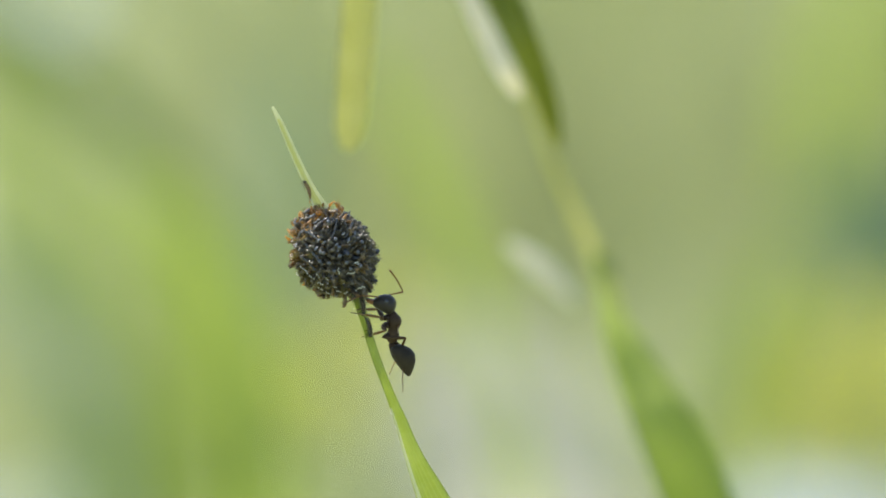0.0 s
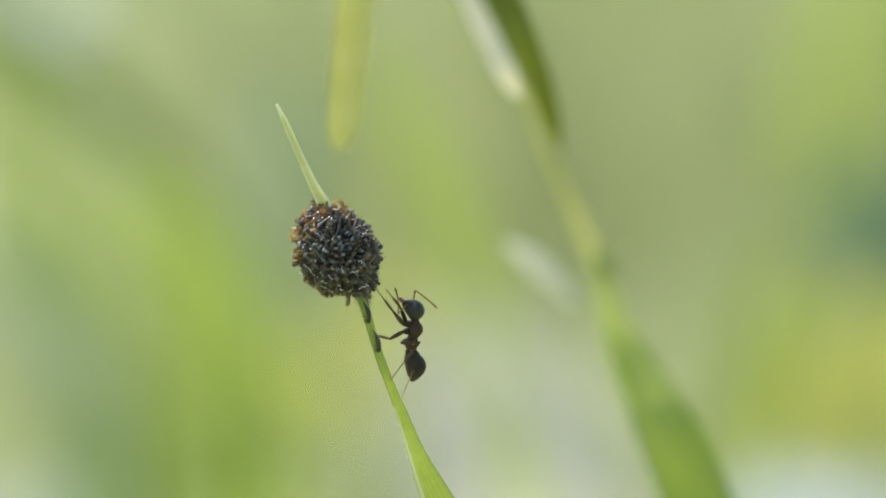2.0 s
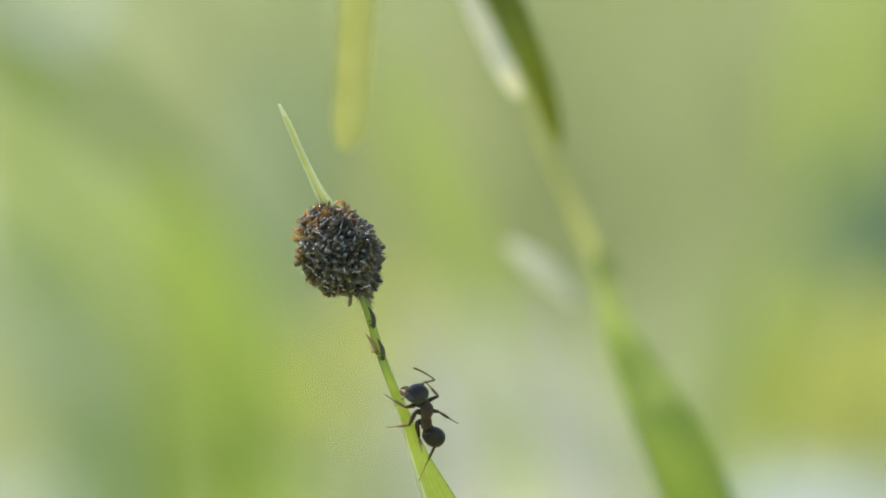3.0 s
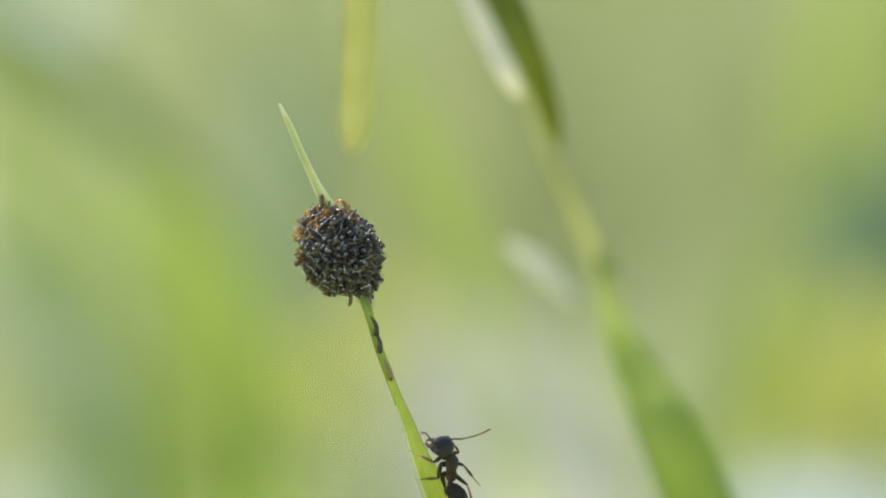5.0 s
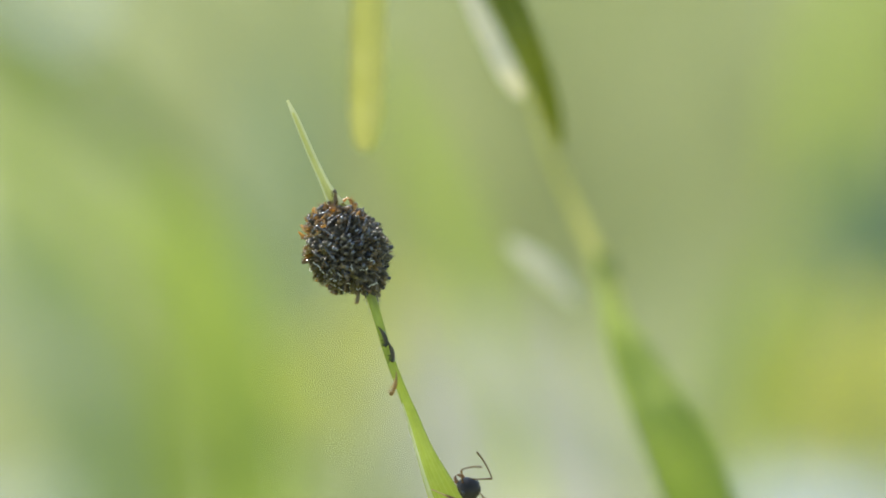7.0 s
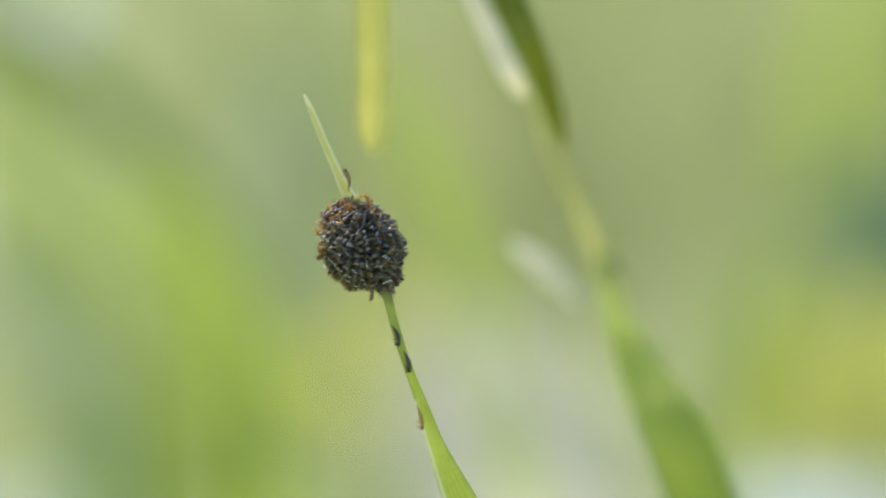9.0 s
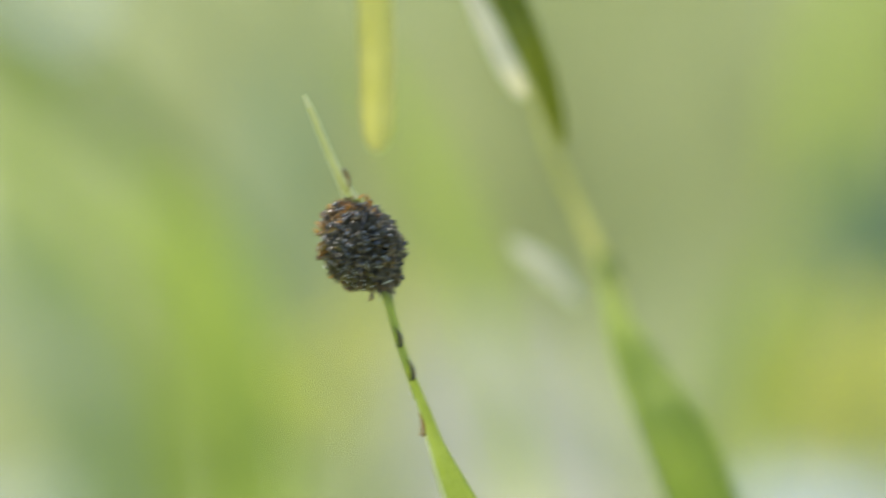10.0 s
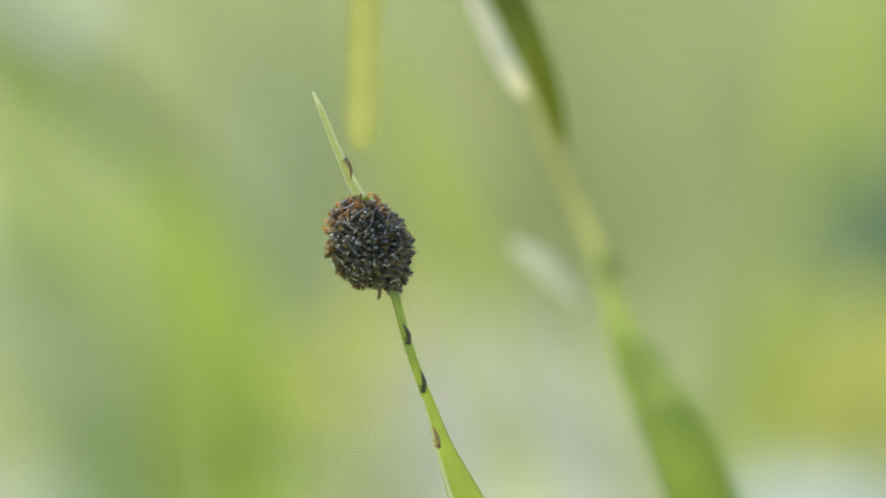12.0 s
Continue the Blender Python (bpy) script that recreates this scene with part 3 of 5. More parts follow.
def larva_mesh(name, bend, mats, length=1.15, girth=0.125, legs=True, seed=0, groove=0.8):
    """A whole larva of the crowd as one closed skin: ringed body, head, legs and tail bristles."""
    rnd = random.Random(seed)
    L = length * 0.001
    G = girth * 0.001

    def lift(x):
        return bend * L * (0.25 - (x / L) ** 2)

    bm = bmesh.new()
    rings, slots = [], []
    for k in range(10):
        a = -0.5 + k / 11
        fat = (0.45, 0.68, 0.85)[k] if k < 3 else 1.0
        for off, r, slot in ((0.0, groove, 1), (0.014, 0.97, 0), (0.05, 1.0, 0), (0.08, 0.93, 0)):
            x = (a + off) * L
            rings.append((x, G * r * fat, G * r * fat * 0.8, lift(x)))
            slots.append(slot)
    for off, r in ((0.412, 0.66), (0.425, 0.84), (0.448, 0.9), (0.472, 0.74), (0.492, 0.4), (0.5, 0.12)):
        rings.append((off * L, G * r, G * r * 0.85, lift(off * L)))
        slots.append(2)
    loft(bm, rings, 8, slots)
    bm.normal_update()
    if legs:
        used = set()
        for k in range(3):
            x = (0.37 - 0.085 * k) * L
            for s in (-1, 1):
                want = Vector((x, s * G * 0.75, lift(x) - G * 0.4))
                face = min((f for f in bm.faces if len(f.verts) == 4 and f not in used), key=lambda f: (f.calc_center_median() - want).length)
                j = rnd.uniform(0.02, 0.1) * L
                z = lift(x)
                grow(bm, face, [(x + j * 0.3, s * G * 1.1, z - G * 0.3), (x + j, s * G * 1.7, z - G * 0.2), (x + j * 1.9, s * G * 2.1, z - G * 0.9), (x + j * 2.4, s * G * 1.9, z - G * 1.5)], [G * 0.26, G * 0.22, G * 0.14, G * 0.03], 2)
    return mesh_of(name, bm, mats)


LARVA_MATS = [[M_LARVA, M_BROWN, M_BROWN], [M_LARVA_GREY, M_LARVA, M_LARVA_GREY], [M_AMBER, M_MEMBRANE, M_BROWN], [M_LARVA, M_BROWN, M_LARVA], [M_LARVA, M_BROWN, M_BROWN], [M_LARVA, M_LARVA_GREY, M_SHEEN_HEAD], [M_BACKLIT_FRINGE, M_MEMBRANE, M_BACKLIT_FRINGE], [M_LARVA_SHADED, M_LARVA_SHADED, M_LARVA_SHADED]]


def aim(direction, roll):
    d = Vector(direction).normalized()
    return d.to_track_quat("X", "Z").to_matrix().to_4x4() @ pose(0, 0, 0, math.degrees(roll), 0, 0)


def build_cluster():
    """Hundreds of larvae crowded into an egg-shaped ball round the leaf."""
    root = thing("larva_cluster", ball_pose(0), "egg-shaped ball of crowded dark glossy beetle larvae clinging round the leaf", "larva cluster")
    lean = Matrix.Translation((0.00005, 0, 0.0001)) @ pose(0, 0, 0, 0, -38, 0)
    half = Vector((1.77, 1.68, 2.32)) * 0.001
    bm = bmesh.new()
    bmesh.ops.create_icosphere(bm, subdivisions=5, radius=1.0)
    for v in bm.verts:
        k = 0.68 + 0.1 * noise.noise(v.co * 7) + 0.06 * noise.noise(v.co * 19)
        v.co = lean @ Vector((v.co.x * half.x, v.co.y * half.y, v.co.z * half.z)) * k
    part("inner_mass", bm, M_LARVA_SHADED, root, "packed inner mass of larvae, coloured dark as shade in the gaps")
    rnd = random.Random(21)
    meshes = []
    for i, mats in enumerate(LARVA_MATS):
        meshes.append([larva_mesh("larva", b, mats, rnd.uniform(0.95, 1.3), rnd.uniform(0.085, 0.118), True, i * 5 + k) for k, b in enumerate((0.0, 0.35, -0.3))])

    def place(n, i, depth_in, jitter):
        z = 1 - 2 * (i + 0.5) / n
        a = i * 2.399963 + rnd.uniform(-jitter, jitter)
        z = max(-0.99, min(0.99, z + rnd.uniform(-jitter, jitter) * 0.3))
        r = math.sqrt(1 - z * z)
        u = Vector((r * math.cos(a), r * math.sin(a), z))
        normal = Vector((u.x / half.x, u.y / half.y, u.z / half.z)).normalized()
        pos = Vector((u.x * half.x, u.y * half.y, u.z * half.z)) * depth_in * (1 + 0.11 * noise.noise(u * 2.6) + 0.08 * noise.noise(u * 6))
        tangent = normal.orthogonal().normalized()
        tangent = Matrix.Rotation(rnd.uniform(0, 6.2832), 3, normal) @ tangent
        return pos, normal, tangent

    stout = []
    for i, mats in enumerate(LARVA_MATS):
        stout.append([larva_mesh("larva", b, mats, rnd.uniform(1.0, 1.3), rnd.uniform(0.088, 0.115), True, 40 + i * 5 + k) for k, b in enumerate((0.2, 0.45, -0.4))])
    moving = []
    tufts = [place(42, i, rnd.uniform(0.62, 0.9), 0.45) for i in range(42)]
    for i in range(252):
        pos, normal, tangent = tufts[i % 42]
        k = i // 42
        side = Matrix.Rotation(k * 1.0472 + rnd.uniform(-0.5, 0.5), 3, normal) @ tangent
        spread = rnd.uniform(0.05, 0.3)
        pos = pos + side * spread * 0.001 - normal * 0.0001 * rnd.uniform(0, 1.5)
        way = normal * rnd.choice((-1, 1)) + side * rnd.choice((0.1, 0.5, 0.9, 1.6))
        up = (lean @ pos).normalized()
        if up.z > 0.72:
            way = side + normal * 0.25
        # backlight put into the colours: amber sunward, olive lower left, dark on the far side
        sunward = 0.35 * up.y - 1.0 * up.x + 0.55 * up.z + rnd.uniform(-0.35, 0.35)
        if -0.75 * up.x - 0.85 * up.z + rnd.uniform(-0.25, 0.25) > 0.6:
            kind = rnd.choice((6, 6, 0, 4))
        elif sunward > 0.3:
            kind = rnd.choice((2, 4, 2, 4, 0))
        elif sunward > -0.1:
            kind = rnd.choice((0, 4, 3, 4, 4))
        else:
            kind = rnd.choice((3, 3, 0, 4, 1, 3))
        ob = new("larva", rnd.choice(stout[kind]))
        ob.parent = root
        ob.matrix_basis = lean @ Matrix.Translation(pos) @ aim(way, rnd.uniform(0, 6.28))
        if i % 5 == 2:
            moving.append(ob)
    def on_face(x, z, depth_in):
        """A place on the side towards the lens, x right and z up of the middle (mm), and the outward way there."""
        p = lean.inverted() @ Vector((x * 0.001, 0, z * 0.001))
        u = Vector((p.x / half.x, 0, p.z / half.z))
        u.y = -math.sqrt(max(0.05, 1 - u.x * u.x - u.z * u.z))
        normal = Vector((u.x / half.x, u.y / half.y, u.z / half.z)).normalized()
        p.y = u.y * half.y
        return lean @ (p * depth_in), lean.to_3x3() @ normal

    # slender slate larvae lying over the others, and blunt heads that face outwards, their grey painting sky sheen
    sleek = [larva_mesh("larva", b, LARVA_MATS[1], n, 0.068, False, 90 + k, 0.72) for k, (b, n) in enumerate(((0.12, 1.3), (-0.2, 1.05), (0.3, 0.95)))]
    for x, z, angle, k in ((-0.86, 0.01, -46, 0), (0.04, 1.13, 75, 1), (-1.0, 0.86, -32, 2), (-0.57, 1.34, 47, 2), (-1.15, -0.4, -30, 1), (0.7, 1.1, 58, 2)):
        p, normal = on_face(x, z, 0.97)
        a = radians(angle)
        ob = new("larva", sleek[k])
        ob.parent = root
        way = Vector((math.cos(a), 0, math.sin(a)))
        ob.matrix_basis = Matrix.Translation(p) @ aim(way - normal * way.dot(normal) * 0.9, rnd.uniform(0, 6.28))
    knobs = [larva_mesh("larva", b, LARVA_MATS[5], 1.05, 0.105, False, 97 + k, 0.9) for k, b in enumerate((0.0, 0.15))]
    for x, z in ((-0.33, 0.09), (0.21, 0.34), (0.25, -0.08), (0.54, -0.45), (0.88, -0.62), (-0.21, -0.28), (-0.67, -0.37), (-0.5, 0.2), (0.21, 0.8), (1.25, 0.47), (-0.3, 1.5), (1.05, 0.1), (1.3, -0.5), (0.2, -0.9)):
        p, normal = on_face(x, z, 0.78)
        ob = new("larva", rnd.choice(knobs))
        ob.parent = root
        ob.matrix_basis = Matrix.Translation(p) @ aim(normal + Vector((rnd.uniform(-0.3, 0.3), 0, rnd.uniform(-0.3, 0.3))), rnd.uniform(0, 6.28))
    # pale amber larvae standing out along the sunny rim; the amber paints in backlight
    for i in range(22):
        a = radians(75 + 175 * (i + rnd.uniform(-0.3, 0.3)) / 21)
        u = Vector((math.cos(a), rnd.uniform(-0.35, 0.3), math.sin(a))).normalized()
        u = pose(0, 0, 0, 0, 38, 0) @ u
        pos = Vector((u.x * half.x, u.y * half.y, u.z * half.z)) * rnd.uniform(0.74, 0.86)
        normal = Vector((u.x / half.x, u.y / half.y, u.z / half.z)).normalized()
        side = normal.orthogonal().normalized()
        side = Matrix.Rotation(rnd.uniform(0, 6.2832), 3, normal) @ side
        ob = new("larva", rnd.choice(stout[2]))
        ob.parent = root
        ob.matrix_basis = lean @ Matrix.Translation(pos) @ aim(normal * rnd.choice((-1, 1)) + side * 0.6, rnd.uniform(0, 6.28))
    # amber ones lying over the sunny upper side, olive ones along the lower rim; both colours paint backlight
    short = [larva_mesh("larva", b, mats, n, 0.08, True, 130 + k) for k, (b, n, mats) in enumerate(((0.4, 0.6, LARVA_MATS[2]), (-0.5, 0.5, [M_AMBER, M_LARVA, M_BROWN]), (0.6, 0.7, [M_BROWN, M_MEMBRANE, M_LARVA])))]
    for x, z in ((-1.75, 0.95), (-1.55, 1.2), (-1.3, 1.4), (-1.1, 1.3), (-0.8, 1.75), (-0.5, 1.9), (-0.25, 1.8), (0.1, 1.75), (0.3, 1.55), (-1.45, 0.85), (0.85, 0.95), (0.7, 0.45), (-0.6, 0.62), (-1.75, 0.65), (0.55, 1.7), (-1.2, 1.6)):
        p, normal = on_face(x, z, 0.88)
        a = rnd.uniform(0, 6.2832)
        ob = new("larva", rnd.choice(short))
        ob.parent = root
        ob.matrix_basis = Matrix.Translation(p) @ aim(Vector((math.cos(a), -0.5, math.sin(a))), rnd.uniform(0, 6.28))
    for i in range(26):
        a = radians(178 + 80 * (i + rnd.uniform(-0.4, 0.4)) / 25)
        k = rnd.uniform(0.5, 0.64) if i not in (2, 3, 4, 5) else rnd.uniform(0.8, 0.9)
        p = Vector((1.95 * k * math.cos(a), rnd.uniform(-0.8, 0.1), 2.05 * k * math.sin(a))) * 0.001
        way = Vector((math.cos(a), rnd.uniform(-0.4, 0.2), math.sin(a) - rnd.uniform(0, 0.3)))
        ob = new("larva", rnd.choice(short if i in (2, 3, 4, 5) else stout[6]))
        ob.parent = root
        ob.matrix_basis = Matrix.Translation(p) @ aim(way, rnd.uniform(0, 6.28))
    # small grey backs and heads, coloured pale to paint glints of sky and sun
    glint_larvae = [larva_mesh("larva", b, [M_PAINTED_GLINT, M_LARVA_GREY, M_PAINTED_GLINT], n, g, False, 110 + k, 0.8) for k, (b, n, g) in enumerate(((0.4, 0.26, 0.055), (0.7, 0.4, 0.04), (-0.4, 0.2, 0.066)))]
    for x, z in ((-1.25, 1.95), (-0.29, 1.42), (0.46, 0.92), (0.7, 0.62), (0.25, 0.2), (-0.62, 0.62), (1.4, 1.2), (0.1, 2.0), (0.55, 1.85), (0.75, 1.8), (-1.75, 1.5), (-1.4, 1.0), (-1.7, 0.4), (0.15, 0.42), (1.1, 0.75), (0.95, 0.9), (-0.4, 0.5), (-1.0, 1.75), (-0.8, 1.45), (-0.1, 0.4), (-0.75, 0.25), (-1.45, 1.55)):
        p, normal = on_face(x, z, 0.97)
        a = rnd.uniform(0.2, 1.2)
        way = Vector((math.cos(a), 0, math.sin(a)))
        ob = new("larva", rnd.choice(glint_larvae))
        ob.parent = root
        ob.matrix_basis = Matrix.Translation(p) @ aim(way - normal * way.dot(normal) * 0.8, rnd.uniform(0, 6.28))
    # crumpled pale slivers added on the lower side to paint streaks of sun glint
    for x, z, angle, n in ((-1.28, -0.7, -25, 0.5), (-0.4, -1.62, -35, 0.6), (0.4, -1.68, -10, 0.5), (0.0, -1.45, -20, 0.4), (0.45, -1.2, -70, 0.25), (-0.7, -1.45, -40, 0.45), (0.3, -1.9, -25, 0.35), (-1.6, -0.9, -60, 0.2), (-0.15, -1.35, -60, 0.2), (-0.65, -0.95, -75, 0.25), (-0.95, -1.05, -40, 0.3), (0.8, -0.85, 10, 0.35), (1.2, -1.5, 5, 0.45), (-0.55, -1.3, 10, 0.3), (0.25, -0.75, -80, 0.3), (1.1, -0.4, -20, 0.3), (-0.25, -1.1, -50, 0.3)):
        p, normal = on_face(x, z, 0.98)
        a = radians(angle)
        along = Vector((math.cos(a), 0, math.sin(a)))
        along = (along - normal * along.dot(normal)).normalized()
        aside = normal.cross(along)
        line = []
        for k in range(6):
            f = k / 5 - 0.5
            line.append(p + (along * f * n + aside * rnd.uniform(-0.07, 0.07) + normal * rnd.uniform(0, 0.06)) * 0.001)
        bm = bmesh.new()
        tube(bm, smooth_line(line, 3), [rnd.uniform(0.000012, 0.00003) for _ in smooth_line(line, 3)], 5)
        part("glint_sliver", bm, M_GLINT_SLIVER, root, "pale crumpled sliver painted as a sun glint")
    # a wedge of larvae in the dark shade colour beside the stem below, and one that hangs loose
    for x, z in ((0.95, -1.4), (1.1, -1.4), (1.25, -1.45), (1.02, -1.65), (1.2, -1.7), (1.24, -1.9), (0.9, -1.6), (1.35, -1.3), (1.4, -1.15)):
        ob = new("larva", rnd.choice(stout[7]))
        ob.parent = root
        ob.matrix_basis = Matrix.Translation(mm(x, rnd.uniform(-0.1, 0.3), z)) @ aim((0.3 + rnd.uniform(-0.2, 0.2), rnd.uniform(-0.2, 0.2), -1), rnd.uniform(0, 6.28))
    ob = new("larva", stout[0][1])
    ob.parent = root
    ob.matrix_basis = Matrix.Translation(mm(0.42, -0.3, -1.75)) @ aim((0.05, 0, -1), 0.5)
    bm = bmesh.new()
    for i in range(1150):
        pos, normal, tangent = place(1150, i, rnd.uniform(0.52, 0.7), 0.4)
        way = tangent + normal * rnd.choice((-1, 1)) * rnd.uniform(1.2, 4.0)
        k = len(bm.verts)
        bm.from_mesh(rnd.choice(rnd.choice((meshes[0], meshes[1], meshes[3]))))
        bm.verts.ensure_lookup_table()
        m = lean @ Matrix.Translation(pos) @ aim(way, rnd.uniform(0, 6.28))
        for v in bm.verts[k:]:
            v.co = m @ v.co
    me = bpy.data.meshes.new("packed_larvae")
    bm.to_mesh(me)
    bm.free()
    for m in (M_LARVA_SHADED, M_LARVA, M_LARVA_SHADED):
        me.materials.append(m)
    me.polygons.foreach_set("use_smooth", [True] * len(me.polygons))
    ob = new("packed_larvae", me)
    ob.parent = root
    tagged(ob, "larvae packed under the outer ones, coloured dark as shade", kind="stuff")
    return root, moving


def crawler(name, mats, bend, length, girth, label, seed, ring=0.016):
    root = thing(name, stem_pose(0), label, "larva", "larvae crawling on the leaf")
    trunk, skull, feet = larva_bodies(bend, length, girth, seed, ring)
    part("body", trunk, mats[:2], root)
    part("head", skull, mats[2], root)
    for b in feet:
        part("leg", b, mats[2], root)
    return root


# ---- the ant ----
def rings_mm(rows):
    return [mm(*r) for r in rows]


# the ant's legs (mm): where the thigh hangs, where the hip grows from the thorax, lengths of thigh and of shin with foot
ANT_LEGS = {
    "front": ((0.3, 0.2, -0.45), (0.4, 0.13, -0.12), 0.72, 1.55),
    "middle": ((0.0, 0.24, -0.42), (0.05, 0.15, -0.15), 0.66, 1.5),
    "hind": ((-0.5, 0.24, -0.36), (-0.42, 0.15, -0.12), 0.98, 2.15),
}
ANTENNA_SHAFT = 1.06


def build_ant():
    """Thorax at the origin, head towards +x, back towards +z."""
    root = thing("ant", BASE, "small black-brown ant with orange mandibles climbing the grass leaf", "ant")
    moved = {}
    bm = bmesh.new()
    loft(bm, rings_mm([(-0.78, .11, .11, -.02), (-0.68, .2, .23, 0), (-0.5, .25, .28, .03), (-0.32, .25, .27, .03), (-0.2, .22, .23, .02), (-0.1, .23, .25, .04), (0.05, .28, .3, .08), (0.22, .3, .32, .09),
                       (0.4, .27, .28, .06), (0.54, .18, .19, .0), (0.66, .1, .11, -.03)]), 14)
    part("thorax", bm, M_ANT_BROWN, root, "dull brown thorax")
    bm = bmesh.new()
    loft(bm, rings_mm([(-0.74, .07, .07, -.05), (-0.84, .12, .12, -.03), (-0.9, .15, .24, .06), (-0.96, .13, .2, .05), (-1.04, .08, .08, -.04), (-1.12, .06, .06, -.05)]), 10)
    part("petiole", bm, M_ANT_BROWN, root)
    bm = bmesh.new()
    rows = []
    for k in range(25):
        s = k / 24
        r = 0.455 * math.sin(math.pi * min(1, 0.07 + 0.93 * s ** 0.85)) ** 0.72 if k < 24 else 0.02
        step = 1 - 0.035 * ((k % 5) == 4)
        rows.append((-1.5 * s, r * step * 0.95 + 0.02, r * step + 0.02, 0.2 * math.sin(math.pi * s)))
    loft(bm, rings_mm(rows), 18)
    gaster = part("gaster", bm, M_ANT, root, "black pointed abdomen")
    gaster.matrix_basis = Matrix.Translation(mm(-0.92, 0, 0.08))
    moved["gaster"] = gaster
    bm = bmesh.new()
    loft(bm, rings_mm([(-0.02, .1, .09, 0.04), (0.03, .27, .22, .08), (0.12, .4, .34, .12), (0.28, .48, .4, .15), (0.5, .5, .42, .15), (0.7, .46, .38, .11), (0.87, .38, .29, .04), (0.98, .28, .19, -.03), (1.03, .13, .09, -.07)]), 20)
    head = part("head", bm, M_ANT_HEAD, root, "glossy black head")
    head.matrix_basis = Matrix.Translation(mm(0.62, 0, 0.02))
    moved["head"] = head
    for s in (-1, 1):
        bm = bmesh.new()
        bmesh.ops.create_uvsphere(bm, u_segments=12, v_segments=8, radius=0.00012, matrix=Matrix.Translation(mm(0.5, s * 0.43, 0.28)) @ Matrix.Diagonal((1.1, 0.6, 0.9, 1)))
        part("eye", bm, M_LARVA_GREY, head)
        bm = bmesh.new()
        tube(bm, [mm(0.92, s * 0.17, -0.08), mm(1.08, s * 0.2, -0.13), mm(1.22, s * 0.13, -0.17), mm(1.3, s * 0.03, -0.19)], mm(0.1, 0.095, 0.07, 0.025), 8)
        part("mandible", bm, M_ANT_ORANGE, head, "orange mandible")
        bm = bmesh.new()
        tube(bm, [(0, 0, 0), mm(0.04, 0, 0), mm(0.4, 0, 0.02), mm(1.02, 0, 0), mm(1.08, 0, 0)], mm(0.022, 0.036, 0.03, 0.042, 0.022), 8)
        antenna = part("antenna", bm, M_ANT_FEELER, root, "thin elbowed brown antenna")
        bm = bmesh.new()
        tube(bm, [mm(1.35 * k / 13, 0, 0.07 * math.sin(math.pi * k / 13)) for k in range(14)], [(0.024 + 0.006 * (k % 2) + 0.014 * k / 13) * 0.001 for k in range(14)], 7)
        whip = part("flagellum", bm, M_ANT_FEELER, antenna)
        whip.matrix_basis = Matrix.Translation(mm(ANTENNA_SHAFT, 0, 0))
        moved["antenna%d" % s], moved["flagellum%d" % s] = antenna, whip
    for key, (hip, root_at, femur, shin) in ANT_LEGS.items():
        for s in (-1, 1):
            o = Vector(mm(hip[0], s * hip[1], hip[2]))
            bm = bmesh.new()
            c = Vector(mm(root_at[0], s * root_at[1], root_at[2]))
            tube(bm, [c, c.lerp(o, 0.45), c.lerp(o, 0.9), o + (o - c) * 0.12], mm(0.13, 0.135, 0.09, 0.05), 9)
            part("coxa", bm, M_ANT_BROWN, root)
            bm = bmesh.new()
            tube(bm, [mm(femur * k, 0, 0) for k in (-0.06, 0.05, 0.25, 0.5, 0.8, 0.96, 1.03)], mm(0.05, 0.075, 0.105, 0.1, 0.075, 0.06, 0.03), 9)
            leg = part("leg", bm, M_ANT_BROWN, root)
            leg.matrix_basis = Matrix.Translation(o)
            bm = bmesh.new()
            tube(bm, [mm(shin * k, 0, 0) for k in (0, 0.06, 0.3, 0.46, 0.52)], mm(0.035, 0.052, 0.066, 0.055, 0.03), 8, 0)
            tube(bm, [mm(shin * k, 0, -0.12 * (k - 0.5) ** 2) for k in (0.51, 0.56, 0.64, 0.66, 0.75, 0.77, 0.85, 0.87, 0.97, 1.0)], mm(0.026, 0.034, 0.034, 0.024, 0.03, 0.021, 0.027, 0.02, 0.026, 0.008), 7, 1)
            for k in (0.15, 0.28, 0.4, 0.5):
                tube(bm, [mm(shin * k, 0, -0.05), mm(shin * k + 0.07, 0, -0.13)], mm(0.01, 0.003), 4)
            shank = part("tibia", bm, [M_ANT_LIMB, M_ANT_FOOT], leg, "brown lower leg with a thin pale foot")
            shank.matrix_basis = Matrix.Translation(mm(femur, 0, 0))
            moved["%s%d" % (key, s)], moved["%s_tibia%d" % (key, s)] = leg, shank
    return root, moved


